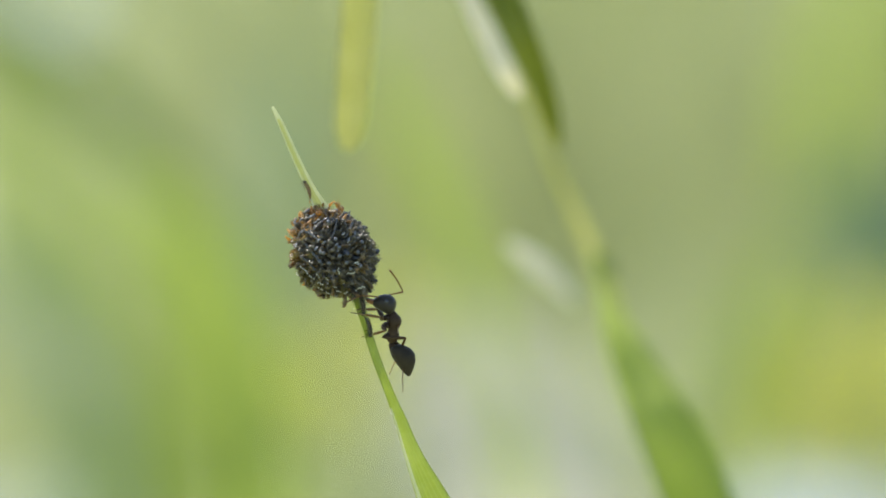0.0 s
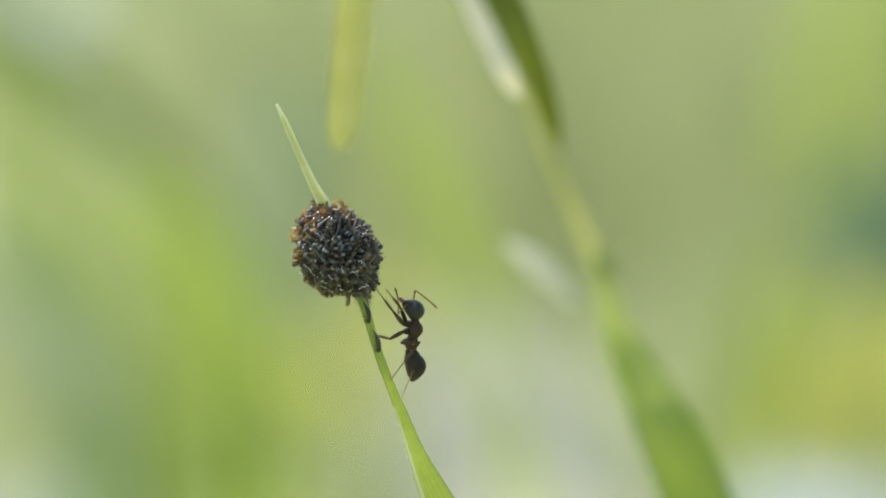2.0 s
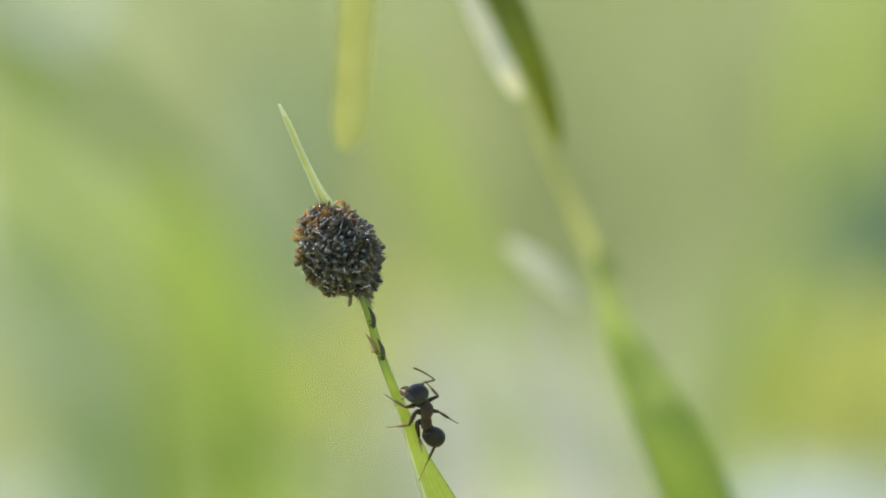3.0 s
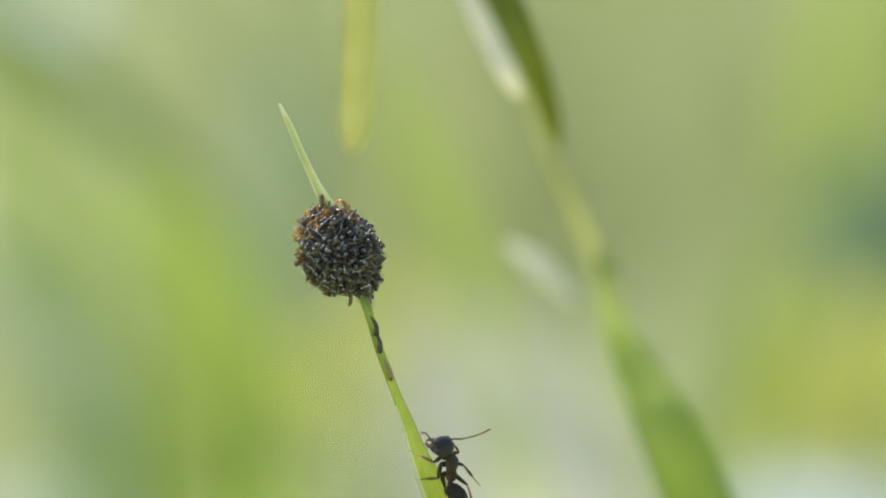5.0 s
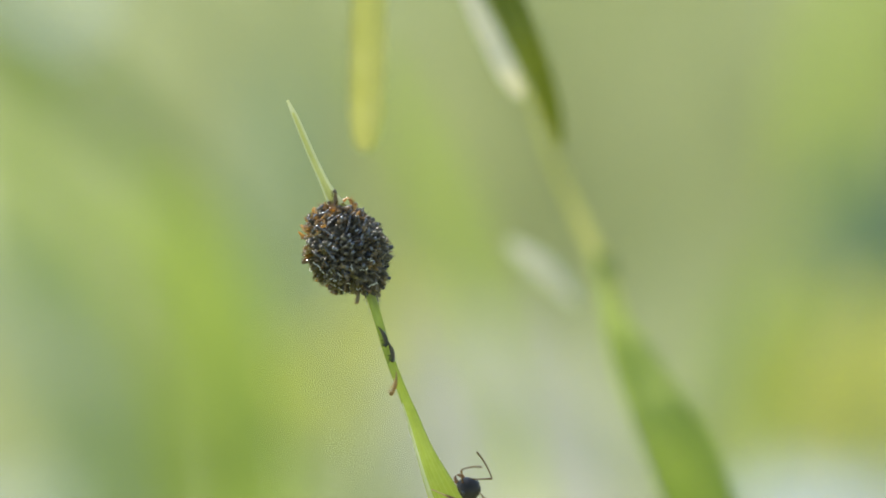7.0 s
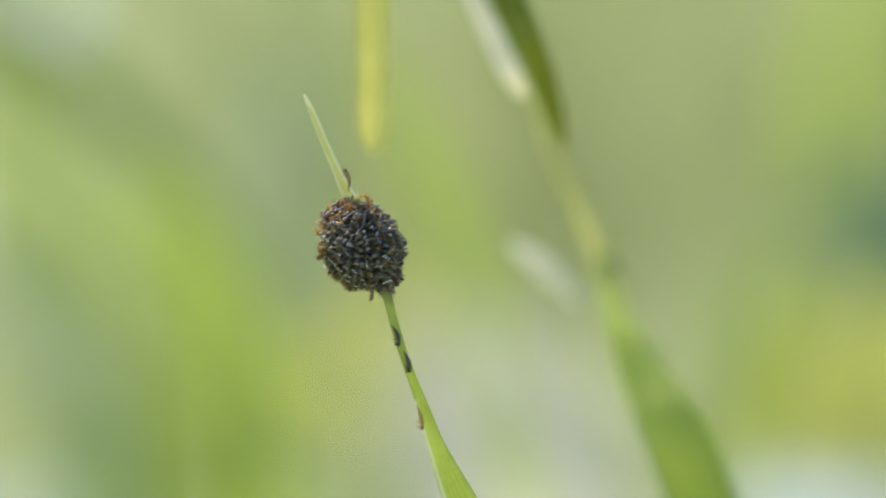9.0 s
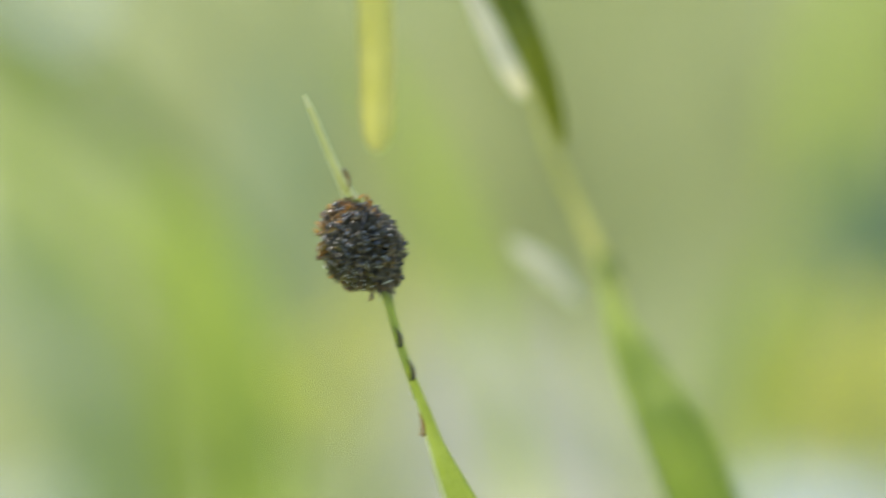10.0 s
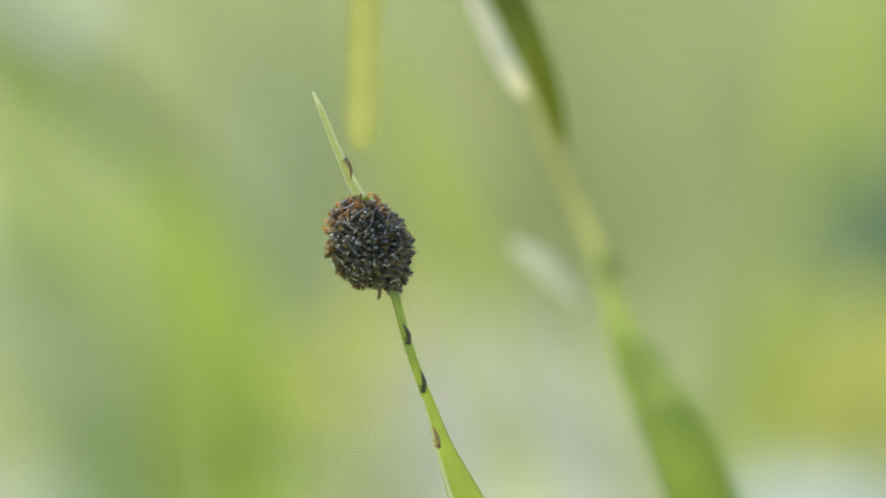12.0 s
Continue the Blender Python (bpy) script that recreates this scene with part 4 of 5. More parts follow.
# ---- the tall stalk behind ----
def build_stalk():
    """A flowering grass stalk, out of focus: stem, node, spikelets and a leaf."""
    p0 = spot(*(8.61, -1.15, 55))
    root = thing("flowering_grass", Matrix.Translation(p0), "tall yellow-green flowering grass stalk with spikelets and a broad leaf", "grass stalk")

    def rel(p):
        return spot(*p) - p0

    bm = bmesh.new()
    tube(bm, smooth_line([rel((4.36, 8.98, 58)), rel((5.25, 6.00, 58)), rel((6.72, 2.41, 57)), rel((8.17, -0.86, 55)), rel((9.32, -4.40, 54)), rel((11.68, -9.41, 54)), rel((14.04, -14.13, 54)), Vector((0.014, 0.004, -0.07)), Vector((0.022, 0.012, -p0.z - 0.01))], 6),
         [mm(0.16 + 0.4 * min(1, k / 26) ** 1.3)[0] for k in range(49)], 10)
    part("stem", bm, M_STALK, root, "thin yellow-green stem")
    bm = bmesh.new()
    bmesh.ops.create_uvsphere(bm, u_segments=14, v_segments=10, radius=0.00062, matrix=Matrix.Translation(rel((8.46, -1.15, 55))) @ pose(0, 0, 0, 0, -22, 0) @ Matrix.Diagonal((0.85, 0.9, 1.6, 1)))
    part("node", bm, M_GRASS_DARK, root, "swollen darker stem node")

    def husk(name, pts, mat, label, fold=0.5, face=(0, -1, 0)):
        b = bmesh.new()
        rows = [(*rel(p), w * 0.001) for p, w in pts]
        leaf_solid(b, smooth_line(rows, 6), fold=fold, thick=0.3, face=face)
        return part(name, b, mat, root, label)

    husk("spikelet", [((1.98, 13.94, 34), 1.67), ((3.03, 12.27, 34), 1.67), ((3.92, 10.33, 34), 1.53), ((4.77, 8.40, 35), 1.24), ((5.35, 6.75, 36), 0.91), ((5.79, 5.22, 37), 0.38)], M_OLIVE, "dark olive green closed spikelet", 0.9)
    husk("glume", [((0.5, 14.31, 36), 0.66), ((1.5, 12.07, 36), 0.9), ((2.42, 10.25, 36), 1.04), ((3.18, 8.71, 36), 1.02), ((3.8, 7.6, 37), 0.4)], M_GLUME, "pale papery glume")
    husk("bract", [((3.4, 0.35, 62), 0.30), ((4.3, -0.27, 62), 0.9), ((5.3, -1.03, 62), 1.16), ((6.25, -1.95, 62), 0.95), ((7.05, -2.95, 62), 0.30)], M_BRACT, "pale whitish papery bract", 0.1)
    husk("leaf", [((7.74, -0.26, 52), 0.18), ((8.28, -2.30, 50), 0.76), ((8.93, -4.32, 48), 1.68), ((9.92, -6.62, 47), 2.60), ((11.13, -9.05, 46), 3.17), ((12.74, -12.66, 46), 3.63), ((15.74, -20.44, 46), 3.75)], M_STALK_LEAF, "broad green leaf blade sheathing the stem", 0.6, (0.4, -1, 0))
    return root, p0


def build_droop():
    """A grass stalk that arches over and lets a yellow spikelet hang into view."""
    top = spot(*(-3.91, 19.05, 26))
    root = thing("arching_grass", Matrix.Translation(top), "thin arching grass stalk with a hanging yellow spikelet", "grass stalk")
    bm = bmesh.new()
    foot = Vector((-0.075, 0.04, -top.z - 0.01))
    tube(bm, smooth_line([(0, 0, 0), (-0.004, 0.004, 0.006), (-0.02, 0.012, 0.009), (-0.05, 0.024, -0.004), (-0.068, 0.034, -0.08), foot], 6), [0.0003 + 0.00002 * k for k in range(31)], 8)
    part("stem", bm, M_STALK, root)
    bm = bmesh.new()
    rows = []
    for p, w in [((-3.50, 18.91, 26), 0.38), ((-3.70, 16.87, 26), 1.04), ((-3.91, 13.61, 26), 1.60), ((-4.13, 10.35, 26), 1.74), ((-4.35, 7.91, 26), 1.69), ((-4.51, 6.01, 26), 1.51), ((-4.62, 5.05, 26), 0.94), ((-4.65, 4.70, 26), 0.28)]:
        rows.append((*(spot(*p) - top), w * 0.001))
    leaf_solid(bm, smooth_line(rows, 6), fold=0.5, thick=0.3)
    hang = part("spikelet", bm, M_YELLOW, root, "hanging yellow spikelet")
    return root, hang


LEAF = build_tip()
CLUSTER, WRIGGLERS = build_cluster()
ANT, ANT_PARTS = build_ant()
STALK, STALK_AT = build_stalk()
DROOP, HANG = build_droop()
BLACK = [M_CRAWLER, M_MEMBRANE, M_CRAWLER]
TAWNY = [M_TAWNY, M_PALE_RING, M_TAWNY]
CRAWL = {
    "upper": crawler("larva", BLACK, 0.5, 1.0, 0.118, "black larva crawling down the green leaf", 61),
    "lower": crawler("larva", BLACK, 0.4, 1.02, 0.118, "black larva crawling down the green leaf", 62),
    "tawny": crawler("larva", TAWNY, 0.25, 1.1, 0.115, "orange-brown ringed larva crawling down the green leaf", 63, 0.032),
    "top": crawler("larva", [M_BROWN, M_AMBER, M_LARVA], 0.5, 1.05, 0.098, "slender dark brown larva on the leaf above the cluster", 64),
}


def motions():
    rows = [(r[0], stem_pose(r[0])) for r in STEM]
    walk(LEAF, rows)
    walk(CLUSTER, [(r[0], ball_pose(r[0])) for r in STEM])

    # larvae on the leaf: seconds, place on the leaf, depth, heading from upright
    paths = {
        "upper": [(0, (-3.65, -2.48), -0.3, -16), (1.5, (-3.58, -2.79), -0.3, -16), (2.5, (-3.54, -3.03), -0.3, -14), (3, (-3.43, -3.12), -0.3, -16), (4.8, (-3.32, -3.52), -0.42, -20), (5.5, (-3.31, -3.59), -0.42, -18), (7, (-3.24, -4.11), -0.42, -24),
                  (8.8, (-3.30, -4.24), -0.42, -20), (9.5, (-3.17, -4.34), -0.42, -24), (10.5, (-3.15, -4.26), -0.42, -20), (11.5, (-3.14, -4.36), -0.42, -18), (12, (-3.11, -4.30), -0.42, -20)],
        "lower": [(0, (-3.35, -3.42), -0.3, -18), (1.5, (-3.20, -3.94), -0.3, -16), (2.5, (-3.01, -4.43), -0.3, -14), (3, (-3.00, -4.54), -0.3, -16), (4.8, (-3.12, -4.24), -0.46, -16), (5.5, (-3.13, -4.32), -0.46, -12), (7, (-2.88, -4.75), -0.46, -16),
                  (8.8, (-2.78, -5.33), -0.46, -18), (9.5, (-2.62, -5.60), -0.46, -20), (10.5, (-2.46, -5.90), -0.46, -16), (11.5, (-2.37, -6.21), -0.46, -14), (12, (-2.32, -6.38), -0.46, -10)],
        "tawny": [(0, (-3.35, -3.27), 0.6, -17), (2.3, (-3.30, -3.88), 0.6, -17), (2.5, (-3.54, -4.01), 0.35, -24), (2.65, (-3.55, -4.13), -0.2, -30), (2.8, (-3.46, -4.23), -0.25, -33), (3.2, (-3.42, -4.27), -0.4, -30), (4.8, (-2.77, -5.26), -0.46, -24), (5.5, (-2.63, -5.76), -0.46, -14),
                  (6.5, (-2.72, -5.87), -0.46, 16), (7, (-2.69, -6.18), -0.46, 12), (8.8, (-2.12, -7.77), -0.8, -14), (9.5, (-2.01, -8.11), -0.9, -16), (10.5, (-1.98, -8.19), -0.95, -10), (11.5, (-1.81, -8.53), -1, -12), (12, (-1.65, -8.78), -1, -20)],
        "top": [(0, (-6.03, 2.52), -0.25, -14), (1.3, (-6.08, 2.16), -0.25, 0), (1.6, (-6.06, 1.92), -0.2, 4), (2.0, (-6.0, 1.6), 0, 10), (3.0, (-5.86, 1.58), 0, 14), (4.6, (-5.8, 1.7), -0.3, 20), (5.5, (-5.76, 1.85), -0.4, 20), (6.5, (-5.5, 1.85), -0.4, 20), (7.2, (-5.5, 1.88), -0.4, 10), (8.8, (-5.58, 2.56), -0.42, -10), (9.5, (-5.57, 2.56), -0.42, -10), (10.5, (-5.63, 2.61), -0.42, -14), (11.5, (-5.87, 2.75), -0.42, -14), (12, (-5.89, 2.92), -0.42, -14)],
    }
    for key, path in paths.items():
        times = [r[0] for r in path]
        rows = []
        for t in sorted(set(times) | {r[0] for r in STEM}):
            x = float(np.interp(t, times, [r[1][0] for r in path]))
            z = float(np.interp(t, times, [r[1][1] for r in path]))
            d = float(np.interp(t, times, [r[2] for r in path]))
            a = float(np.interp(t, times, [r[3] for r in path]))
            rows.append((t, stem_pose(t) @ Matrix.Translation(on_leaf((x, z), d * 0.36)) @ pose(0, 0, 0, 0, a + (-90 if key == "top" else 90), 0) @ pose(0, 0, 0, 155 if key == "top" else 25)))
        walk(CRAWL[key], rows)

    # larvae stirring in the ball
    rnd = random.Random(5)
    for ob in WRIGGLERS:
        m = ob.matrix_basis.copy()
        walk(ob, [(t, m @ pose(0, 0, 0, 0, rnd.uniform(-14, 14), rnd.uniform(-16, 16))) for t in (0, 1.2, 2.4, 3.6, 4.9, 6.1, 7.3, 8.5, 9.7, 10.9, 12)])

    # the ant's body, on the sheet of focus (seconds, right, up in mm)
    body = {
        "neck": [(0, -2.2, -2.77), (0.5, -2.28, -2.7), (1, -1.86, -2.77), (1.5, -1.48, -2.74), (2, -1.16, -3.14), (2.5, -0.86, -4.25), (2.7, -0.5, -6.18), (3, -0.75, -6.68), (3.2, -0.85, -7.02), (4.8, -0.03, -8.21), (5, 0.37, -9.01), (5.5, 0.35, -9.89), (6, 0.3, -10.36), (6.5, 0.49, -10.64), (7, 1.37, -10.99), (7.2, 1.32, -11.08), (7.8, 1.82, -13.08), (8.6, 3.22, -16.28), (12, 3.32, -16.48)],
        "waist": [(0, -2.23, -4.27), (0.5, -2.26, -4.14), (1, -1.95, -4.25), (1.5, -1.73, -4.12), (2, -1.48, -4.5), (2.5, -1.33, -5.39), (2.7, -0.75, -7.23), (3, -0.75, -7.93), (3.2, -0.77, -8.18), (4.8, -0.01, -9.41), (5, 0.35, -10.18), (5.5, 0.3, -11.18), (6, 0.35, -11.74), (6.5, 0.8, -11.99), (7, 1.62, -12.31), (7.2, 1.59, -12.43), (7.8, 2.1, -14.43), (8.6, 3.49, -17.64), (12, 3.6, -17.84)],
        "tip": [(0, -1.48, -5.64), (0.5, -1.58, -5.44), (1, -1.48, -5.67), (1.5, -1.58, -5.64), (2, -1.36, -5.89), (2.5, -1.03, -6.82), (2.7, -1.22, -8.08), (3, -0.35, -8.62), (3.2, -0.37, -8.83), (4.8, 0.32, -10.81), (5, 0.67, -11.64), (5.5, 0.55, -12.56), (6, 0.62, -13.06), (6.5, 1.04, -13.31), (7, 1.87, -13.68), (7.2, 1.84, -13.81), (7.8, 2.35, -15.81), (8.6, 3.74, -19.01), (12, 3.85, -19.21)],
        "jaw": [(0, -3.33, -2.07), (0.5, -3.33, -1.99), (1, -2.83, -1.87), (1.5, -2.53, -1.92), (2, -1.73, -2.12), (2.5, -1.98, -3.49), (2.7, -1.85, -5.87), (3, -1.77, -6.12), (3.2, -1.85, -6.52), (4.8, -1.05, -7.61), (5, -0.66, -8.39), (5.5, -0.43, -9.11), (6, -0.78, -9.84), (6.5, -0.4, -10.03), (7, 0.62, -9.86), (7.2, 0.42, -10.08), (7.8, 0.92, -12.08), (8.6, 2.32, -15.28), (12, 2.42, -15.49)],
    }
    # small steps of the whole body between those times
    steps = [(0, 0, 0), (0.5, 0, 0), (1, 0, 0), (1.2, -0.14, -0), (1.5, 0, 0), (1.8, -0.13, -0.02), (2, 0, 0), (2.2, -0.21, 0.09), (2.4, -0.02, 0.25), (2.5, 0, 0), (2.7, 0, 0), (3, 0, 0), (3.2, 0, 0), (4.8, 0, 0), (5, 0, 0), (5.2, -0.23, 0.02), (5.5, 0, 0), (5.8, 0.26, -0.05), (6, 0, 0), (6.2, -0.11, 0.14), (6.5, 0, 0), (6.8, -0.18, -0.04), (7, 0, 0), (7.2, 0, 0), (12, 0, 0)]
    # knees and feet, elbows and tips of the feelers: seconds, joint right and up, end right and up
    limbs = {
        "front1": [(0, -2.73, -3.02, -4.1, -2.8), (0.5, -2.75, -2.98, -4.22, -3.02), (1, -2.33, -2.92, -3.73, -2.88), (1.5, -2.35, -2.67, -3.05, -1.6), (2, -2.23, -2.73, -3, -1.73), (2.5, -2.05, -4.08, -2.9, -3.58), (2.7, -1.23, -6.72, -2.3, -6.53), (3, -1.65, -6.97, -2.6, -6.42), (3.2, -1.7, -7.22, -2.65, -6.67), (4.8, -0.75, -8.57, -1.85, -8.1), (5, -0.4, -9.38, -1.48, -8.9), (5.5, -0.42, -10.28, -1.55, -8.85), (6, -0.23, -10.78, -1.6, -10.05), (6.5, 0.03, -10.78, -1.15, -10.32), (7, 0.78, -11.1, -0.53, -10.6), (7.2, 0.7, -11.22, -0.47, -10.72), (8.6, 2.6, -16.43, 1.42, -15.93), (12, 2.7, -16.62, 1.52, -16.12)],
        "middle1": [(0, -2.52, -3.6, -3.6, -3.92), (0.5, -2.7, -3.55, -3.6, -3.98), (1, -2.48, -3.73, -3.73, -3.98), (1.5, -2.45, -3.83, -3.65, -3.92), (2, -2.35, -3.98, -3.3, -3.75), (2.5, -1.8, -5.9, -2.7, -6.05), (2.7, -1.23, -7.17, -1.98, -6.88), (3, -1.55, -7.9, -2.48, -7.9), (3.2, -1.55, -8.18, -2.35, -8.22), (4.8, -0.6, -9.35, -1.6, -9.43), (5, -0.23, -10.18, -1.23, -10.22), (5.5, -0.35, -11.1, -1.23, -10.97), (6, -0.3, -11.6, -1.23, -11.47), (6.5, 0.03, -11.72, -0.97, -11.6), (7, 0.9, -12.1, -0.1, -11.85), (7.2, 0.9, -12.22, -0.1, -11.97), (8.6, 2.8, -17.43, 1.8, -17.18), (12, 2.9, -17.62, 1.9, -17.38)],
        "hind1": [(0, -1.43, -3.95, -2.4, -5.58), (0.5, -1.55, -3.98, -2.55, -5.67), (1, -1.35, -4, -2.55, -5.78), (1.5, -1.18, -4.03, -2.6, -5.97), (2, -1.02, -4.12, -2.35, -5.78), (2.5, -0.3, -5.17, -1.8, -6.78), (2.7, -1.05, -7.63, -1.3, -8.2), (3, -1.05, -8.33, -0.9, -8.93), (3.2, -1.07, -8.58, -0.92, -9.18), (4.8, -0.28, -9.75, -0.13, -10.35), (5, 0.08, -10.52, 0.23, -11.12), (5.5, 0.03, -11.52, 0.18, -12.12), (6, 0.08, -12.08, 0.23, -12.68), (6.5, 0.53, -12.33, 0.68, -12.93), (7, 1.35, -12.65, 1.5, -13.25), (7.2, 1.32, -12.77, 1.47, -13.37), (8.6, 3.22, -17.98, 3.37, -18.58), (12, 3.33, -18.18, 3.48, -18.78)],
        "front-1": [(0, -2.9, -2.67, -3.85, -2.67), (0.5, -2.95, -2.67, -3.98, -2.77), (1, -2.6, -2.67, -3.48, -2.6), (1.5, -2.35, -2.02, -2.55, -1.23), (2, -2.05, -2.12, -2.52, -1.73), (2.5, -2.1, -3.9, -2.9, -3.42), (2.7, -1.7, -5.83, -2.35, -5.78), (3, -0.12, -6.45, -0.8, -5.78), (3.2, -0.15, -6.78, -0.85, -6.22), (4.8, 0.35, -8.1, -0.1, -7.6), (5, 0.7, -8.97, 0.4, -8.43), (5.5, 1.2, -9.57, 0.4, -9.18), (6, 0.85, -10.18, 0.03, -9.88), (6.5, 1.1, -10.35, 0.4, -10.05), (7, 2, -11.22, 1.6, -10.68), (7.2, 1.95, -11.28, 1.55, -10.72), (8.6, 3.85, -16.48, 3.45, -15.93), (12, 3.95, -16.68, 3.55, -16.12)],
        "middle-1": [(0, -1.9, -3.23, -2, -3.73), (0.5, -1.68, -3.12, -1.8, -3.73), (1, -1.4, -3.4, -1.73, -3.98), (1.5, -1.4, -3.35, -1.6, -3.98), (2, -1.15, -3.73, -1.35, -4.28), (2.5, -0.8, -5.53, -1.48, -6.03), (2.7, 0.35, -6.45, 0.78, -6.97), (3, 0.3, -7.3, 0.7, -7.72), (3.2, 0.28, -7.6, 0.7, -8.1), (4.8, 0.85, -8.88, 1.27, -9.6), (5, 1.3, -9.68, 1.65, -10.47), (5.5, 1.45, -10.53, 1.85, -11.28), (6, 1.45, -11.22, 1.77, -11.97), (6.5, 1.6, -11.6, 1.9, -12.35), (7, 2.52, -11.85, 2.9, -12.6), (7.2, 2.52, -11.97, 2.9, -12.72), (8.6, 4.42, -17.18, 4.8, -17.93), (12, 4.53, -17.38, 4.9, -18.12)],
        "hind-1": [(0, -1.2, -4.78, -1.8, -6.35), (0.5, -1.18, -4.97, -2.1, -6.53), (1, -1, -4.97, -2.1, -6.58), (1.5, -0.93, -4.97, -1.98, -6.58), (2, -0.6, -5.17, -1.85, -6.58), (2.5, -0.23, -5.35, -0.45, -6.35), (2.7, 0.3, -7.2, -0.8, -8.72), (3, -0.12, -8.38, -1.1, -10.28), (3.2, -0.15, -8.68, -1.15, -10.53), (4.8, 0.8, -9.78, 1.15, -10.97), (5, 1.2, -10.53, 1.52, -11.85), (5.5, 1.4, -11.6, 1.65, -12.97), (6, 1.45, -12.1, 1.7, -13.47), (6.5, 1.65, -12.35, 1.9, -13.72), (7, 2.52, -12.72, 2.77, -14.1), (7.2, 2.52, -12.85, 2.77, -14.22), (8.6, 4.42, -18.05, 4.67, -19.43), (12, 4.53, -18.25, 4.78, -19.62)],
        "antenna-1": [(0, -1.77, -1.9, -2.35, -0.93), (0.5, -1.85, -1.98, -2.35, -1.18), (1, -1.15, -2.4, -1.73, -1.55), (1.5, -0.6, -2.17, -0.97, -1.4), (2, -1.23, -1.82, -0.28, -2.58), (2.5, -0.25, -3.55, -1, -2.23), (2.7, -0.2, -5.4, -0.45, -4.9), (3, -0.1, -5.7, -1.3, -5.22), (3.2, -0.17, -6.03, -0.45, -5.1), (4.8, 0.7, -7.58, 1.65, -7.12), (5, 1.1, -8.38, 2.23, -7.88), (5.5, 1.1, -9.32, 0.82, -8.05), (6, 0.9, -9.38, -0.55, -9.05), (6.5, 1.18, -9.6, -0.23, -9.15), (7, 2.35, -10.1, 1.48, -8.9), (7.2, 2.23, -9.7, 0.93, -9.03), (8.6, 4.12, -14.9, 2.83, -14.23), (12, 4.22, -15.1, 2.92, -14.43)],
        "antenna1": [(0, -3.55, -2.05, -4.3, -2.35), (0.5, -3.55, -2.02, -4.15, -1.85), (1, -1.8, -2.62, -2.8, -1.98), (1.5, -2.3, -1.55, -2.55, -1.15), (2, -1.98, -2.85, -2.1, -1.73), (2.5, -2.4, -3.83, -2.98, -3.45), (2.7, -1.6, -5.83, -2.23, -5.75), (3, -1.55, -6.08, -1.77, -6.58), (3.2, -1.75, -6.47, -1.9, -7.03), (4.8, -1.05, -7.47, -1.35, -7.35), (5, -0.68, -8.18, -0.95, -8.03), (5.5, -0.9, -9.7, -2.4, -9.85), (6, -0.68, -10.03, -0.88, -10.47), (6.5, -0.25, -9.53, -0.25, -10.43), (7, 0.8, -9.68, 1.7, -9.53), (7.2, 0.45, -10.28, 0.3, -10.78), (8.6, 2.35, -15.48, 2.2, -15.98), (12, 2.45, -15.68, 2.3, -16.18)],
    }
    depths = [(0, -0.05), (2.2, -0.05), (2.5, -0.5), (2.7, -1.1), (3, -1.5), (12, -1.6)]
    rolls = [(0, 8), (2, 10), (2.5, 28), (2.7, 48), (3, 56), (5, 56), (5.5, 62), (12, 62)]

    def at(path, t):
        """The place on a path (seconds, numbers...) at t."""
        times = [r[0] for r in path]
        return [float(np.interp(t, times, [r[k] for r in path])) for k in range(1, len(path[0]))]

    def toward(flat, length, deep):
        """A way on the sheet given its drawn shift; what the length has to spare goes into depth (deep: +1 away from the lens, -1 towards it)."""
        n = math.hypot(*flat)
        spare = math.sqrt(max(0.0, length * length - n * n))
        return Vector((flat[0], deep * spare, flat[1])).normalized()

    def frame_of(way, roll):
        """Turn with x along way and z square to it, to the right and leaning by roll degrees to the lens."""
        right = Vector((way.z, 0, -way.x)).normalized()
        if right.x < 0:
            right = -right
        lens = Vector((0, -1, 0))
        z = right * math.cos(radians(roll)) + lens * math.sin(radians(roll))
        z = (z - way * z.dot(way)).normalized()
        return Matrix((way, z.cross(way), z)).transposed()

    def carry(last, way):
        """The turn with x along way that twists least from the last one."""
        return (last @ Vector((1, 0, 0))).rotation_difference(way).to_matrix() @ last

    ant_times = [k / 10 for k in range(87)] + [12]
    ant_rows, keyed = [], {key: [] for key in ANT_PARTS}
    lasts = {key: Matrix.Identity(3) for key in ANT_PARTS}
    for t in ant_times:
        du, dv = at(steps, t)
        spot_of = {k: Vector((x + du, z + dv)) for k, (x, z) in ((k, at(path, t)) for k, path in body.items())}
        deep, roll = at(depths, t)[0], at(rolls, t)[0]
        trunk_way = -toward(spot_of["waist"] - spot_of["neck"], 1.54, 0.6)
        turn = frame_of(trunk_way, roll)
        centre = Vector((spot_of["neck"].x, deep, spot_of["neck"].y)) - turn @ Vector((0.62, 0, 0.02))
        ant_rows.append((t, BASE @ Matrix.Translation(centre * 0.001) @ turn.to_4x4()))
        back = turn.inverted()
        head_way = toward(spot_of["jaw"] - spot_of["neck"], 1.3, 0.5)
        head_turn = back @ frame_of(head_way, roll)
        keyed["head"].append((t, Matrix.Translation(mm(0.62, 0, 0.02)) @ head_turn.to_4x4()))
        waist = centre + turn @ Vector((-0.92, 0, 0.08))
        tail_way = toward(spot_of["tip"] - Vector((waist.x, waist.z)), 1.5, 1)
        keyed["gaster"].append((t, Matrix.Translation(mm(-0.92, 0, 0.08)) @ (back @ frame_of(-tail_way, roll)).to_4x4()))
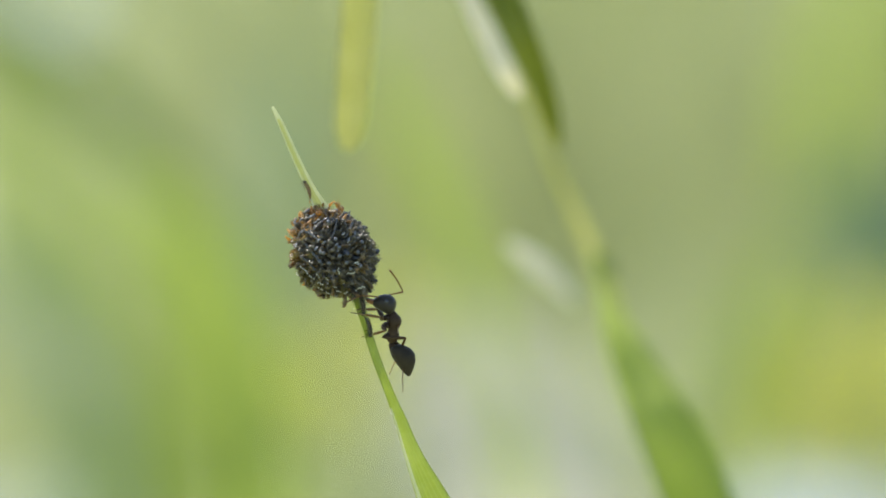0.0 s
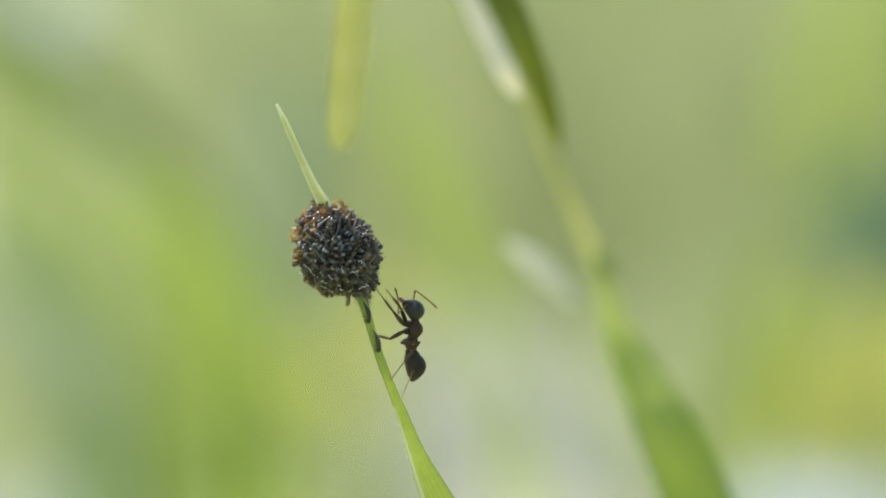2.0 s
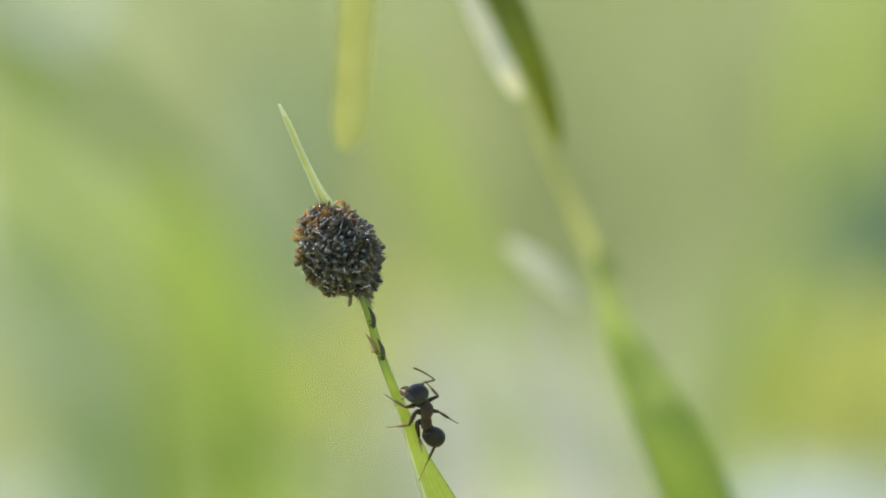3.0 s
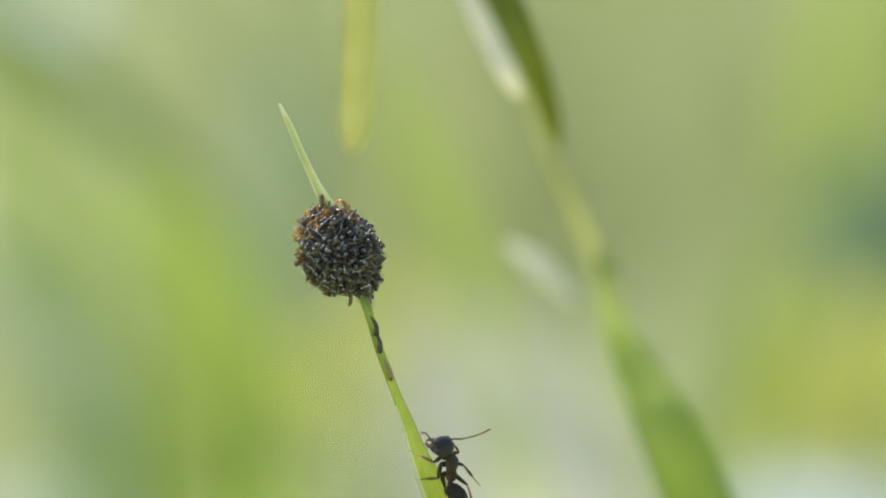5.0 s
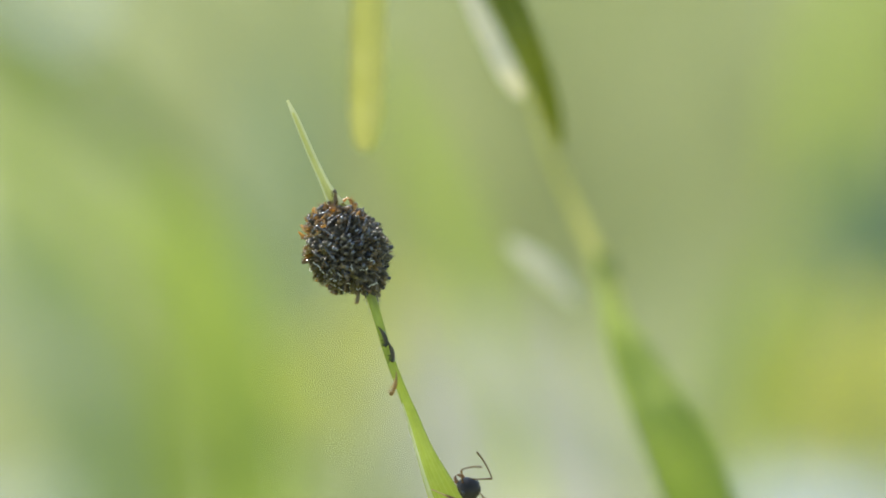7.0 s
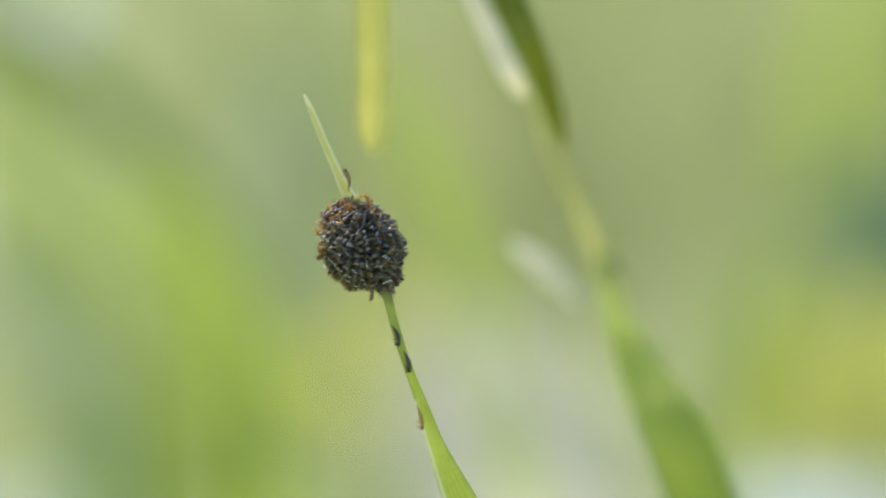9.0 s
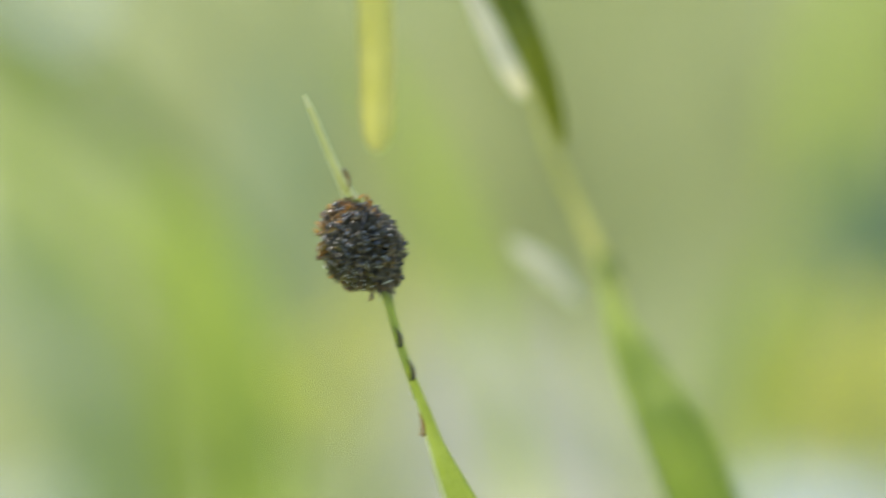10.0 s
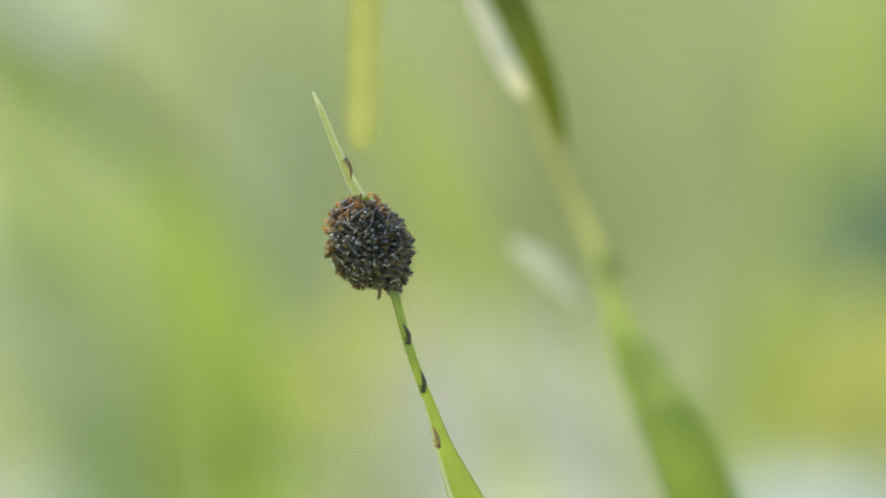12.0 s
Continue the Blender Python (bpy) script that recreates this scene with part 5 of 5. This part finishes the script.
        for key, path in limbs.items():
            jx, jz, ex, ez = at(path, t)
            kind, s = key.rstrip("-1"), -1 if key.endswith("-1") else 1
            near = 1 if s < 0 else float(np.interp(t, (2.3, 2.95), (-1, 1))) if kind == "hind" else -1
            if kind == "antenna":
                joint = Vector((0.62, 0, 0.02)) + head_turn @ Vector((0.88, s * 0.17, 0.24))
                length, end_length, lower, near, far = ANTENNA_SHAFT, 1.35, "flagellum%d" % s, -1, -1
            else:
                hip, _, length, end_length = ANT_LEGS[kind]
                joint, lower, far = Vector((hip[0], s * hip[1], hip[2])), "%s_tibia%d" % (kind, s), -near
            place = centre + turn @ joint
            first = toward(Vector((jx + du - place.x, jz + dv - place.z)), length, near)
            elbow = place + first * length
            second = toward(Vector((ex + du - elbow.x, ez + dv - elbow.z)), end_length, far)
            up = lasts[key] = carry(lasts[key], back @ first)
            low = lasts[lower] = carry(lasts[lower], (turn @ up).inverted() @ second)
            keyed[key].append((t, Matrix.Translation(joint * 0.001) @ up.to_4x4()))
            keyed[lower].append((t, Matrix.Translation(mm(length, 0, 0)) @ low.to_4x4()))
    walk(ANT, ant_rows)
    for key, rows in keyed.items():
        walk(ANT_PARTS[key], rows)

    # the stalk behind leans a little with the air
    sway = [(0, 0), (0.5, -3), (1, -2), (2, -1), (3, 0), (6, 0), (7, 3), (8, 5), (9, 7), (12, 8)]
    walk(STALK, [(t, Matrix.Translation(STALK_AT + Vector((k * 0.0295e-3, 0, 0)))) for t, k in sway])

    # the hanging spikelet swings: seconds, degrees
    swing = [(0, -0.2), (0.1, 1.4), (0.2, 1.3), (0.3, 0.6), (0.4, 1.5), (0.6, 0.1), (0.7, 1.5), (0.8, 1.7), (0.9, 1.3), (1, 0.7), (1.1, 1.0), (1.2, -0.3), (1.3, 1.7), (1.4, -0.2), (1.5, 1.2), (1.6, 0.7), (1.8, 1.2), (2, 1.6), (2.2, 0.3), (2.5, 1.7), (3, 0.4), (3.2, -0.2), (4, -0.4), (4.8, -0.7), (5.2, -1.2), (5.6, -0.8), (6, -0.6), (6.4, -1.0), (6.6, -2.0), (6.7, -2.5), (6.8, -2.3), (6.9, -4.0), (7, -3.5), (7.1, -4.0), (7.2, -5.0), (7.6, -3.6), (8, -5.9), (8.4, -4.1), (8.8, -6.9), (8.9, -0.7), (9, -5.2), (9.1, -9.2), (9.2, -6.6), (9.3, -7.8), (9.4, -6.4), (9.5, -5.6), (9.6, -5.9), (9.7, -2.2), (9.8, -11.9), (9.9, -5.8), (10, -6.1), (10.1, -5.1), (10.2, -5.0), (10.3, -7.5), (10.4, -4.3), (10.5, -8.4), (10.6, -3.3), (10.7, 0.4), (10.8, -7.7), (10.9, -1.2), (11, -9.3), (11.1, -0.1), (11.2, -7.8), (11.3, -2.1), (11.4, -8.0), (11.5, -1.4), (11.6, -5.9), (11.7, -8.4), (11.8, -6.0), (11.9, -9.1), (12, -2.6)]
    walk(HANG, [(t, pose(0, 0, 0, 0, a, 0)) for t, a in swing])


motions()
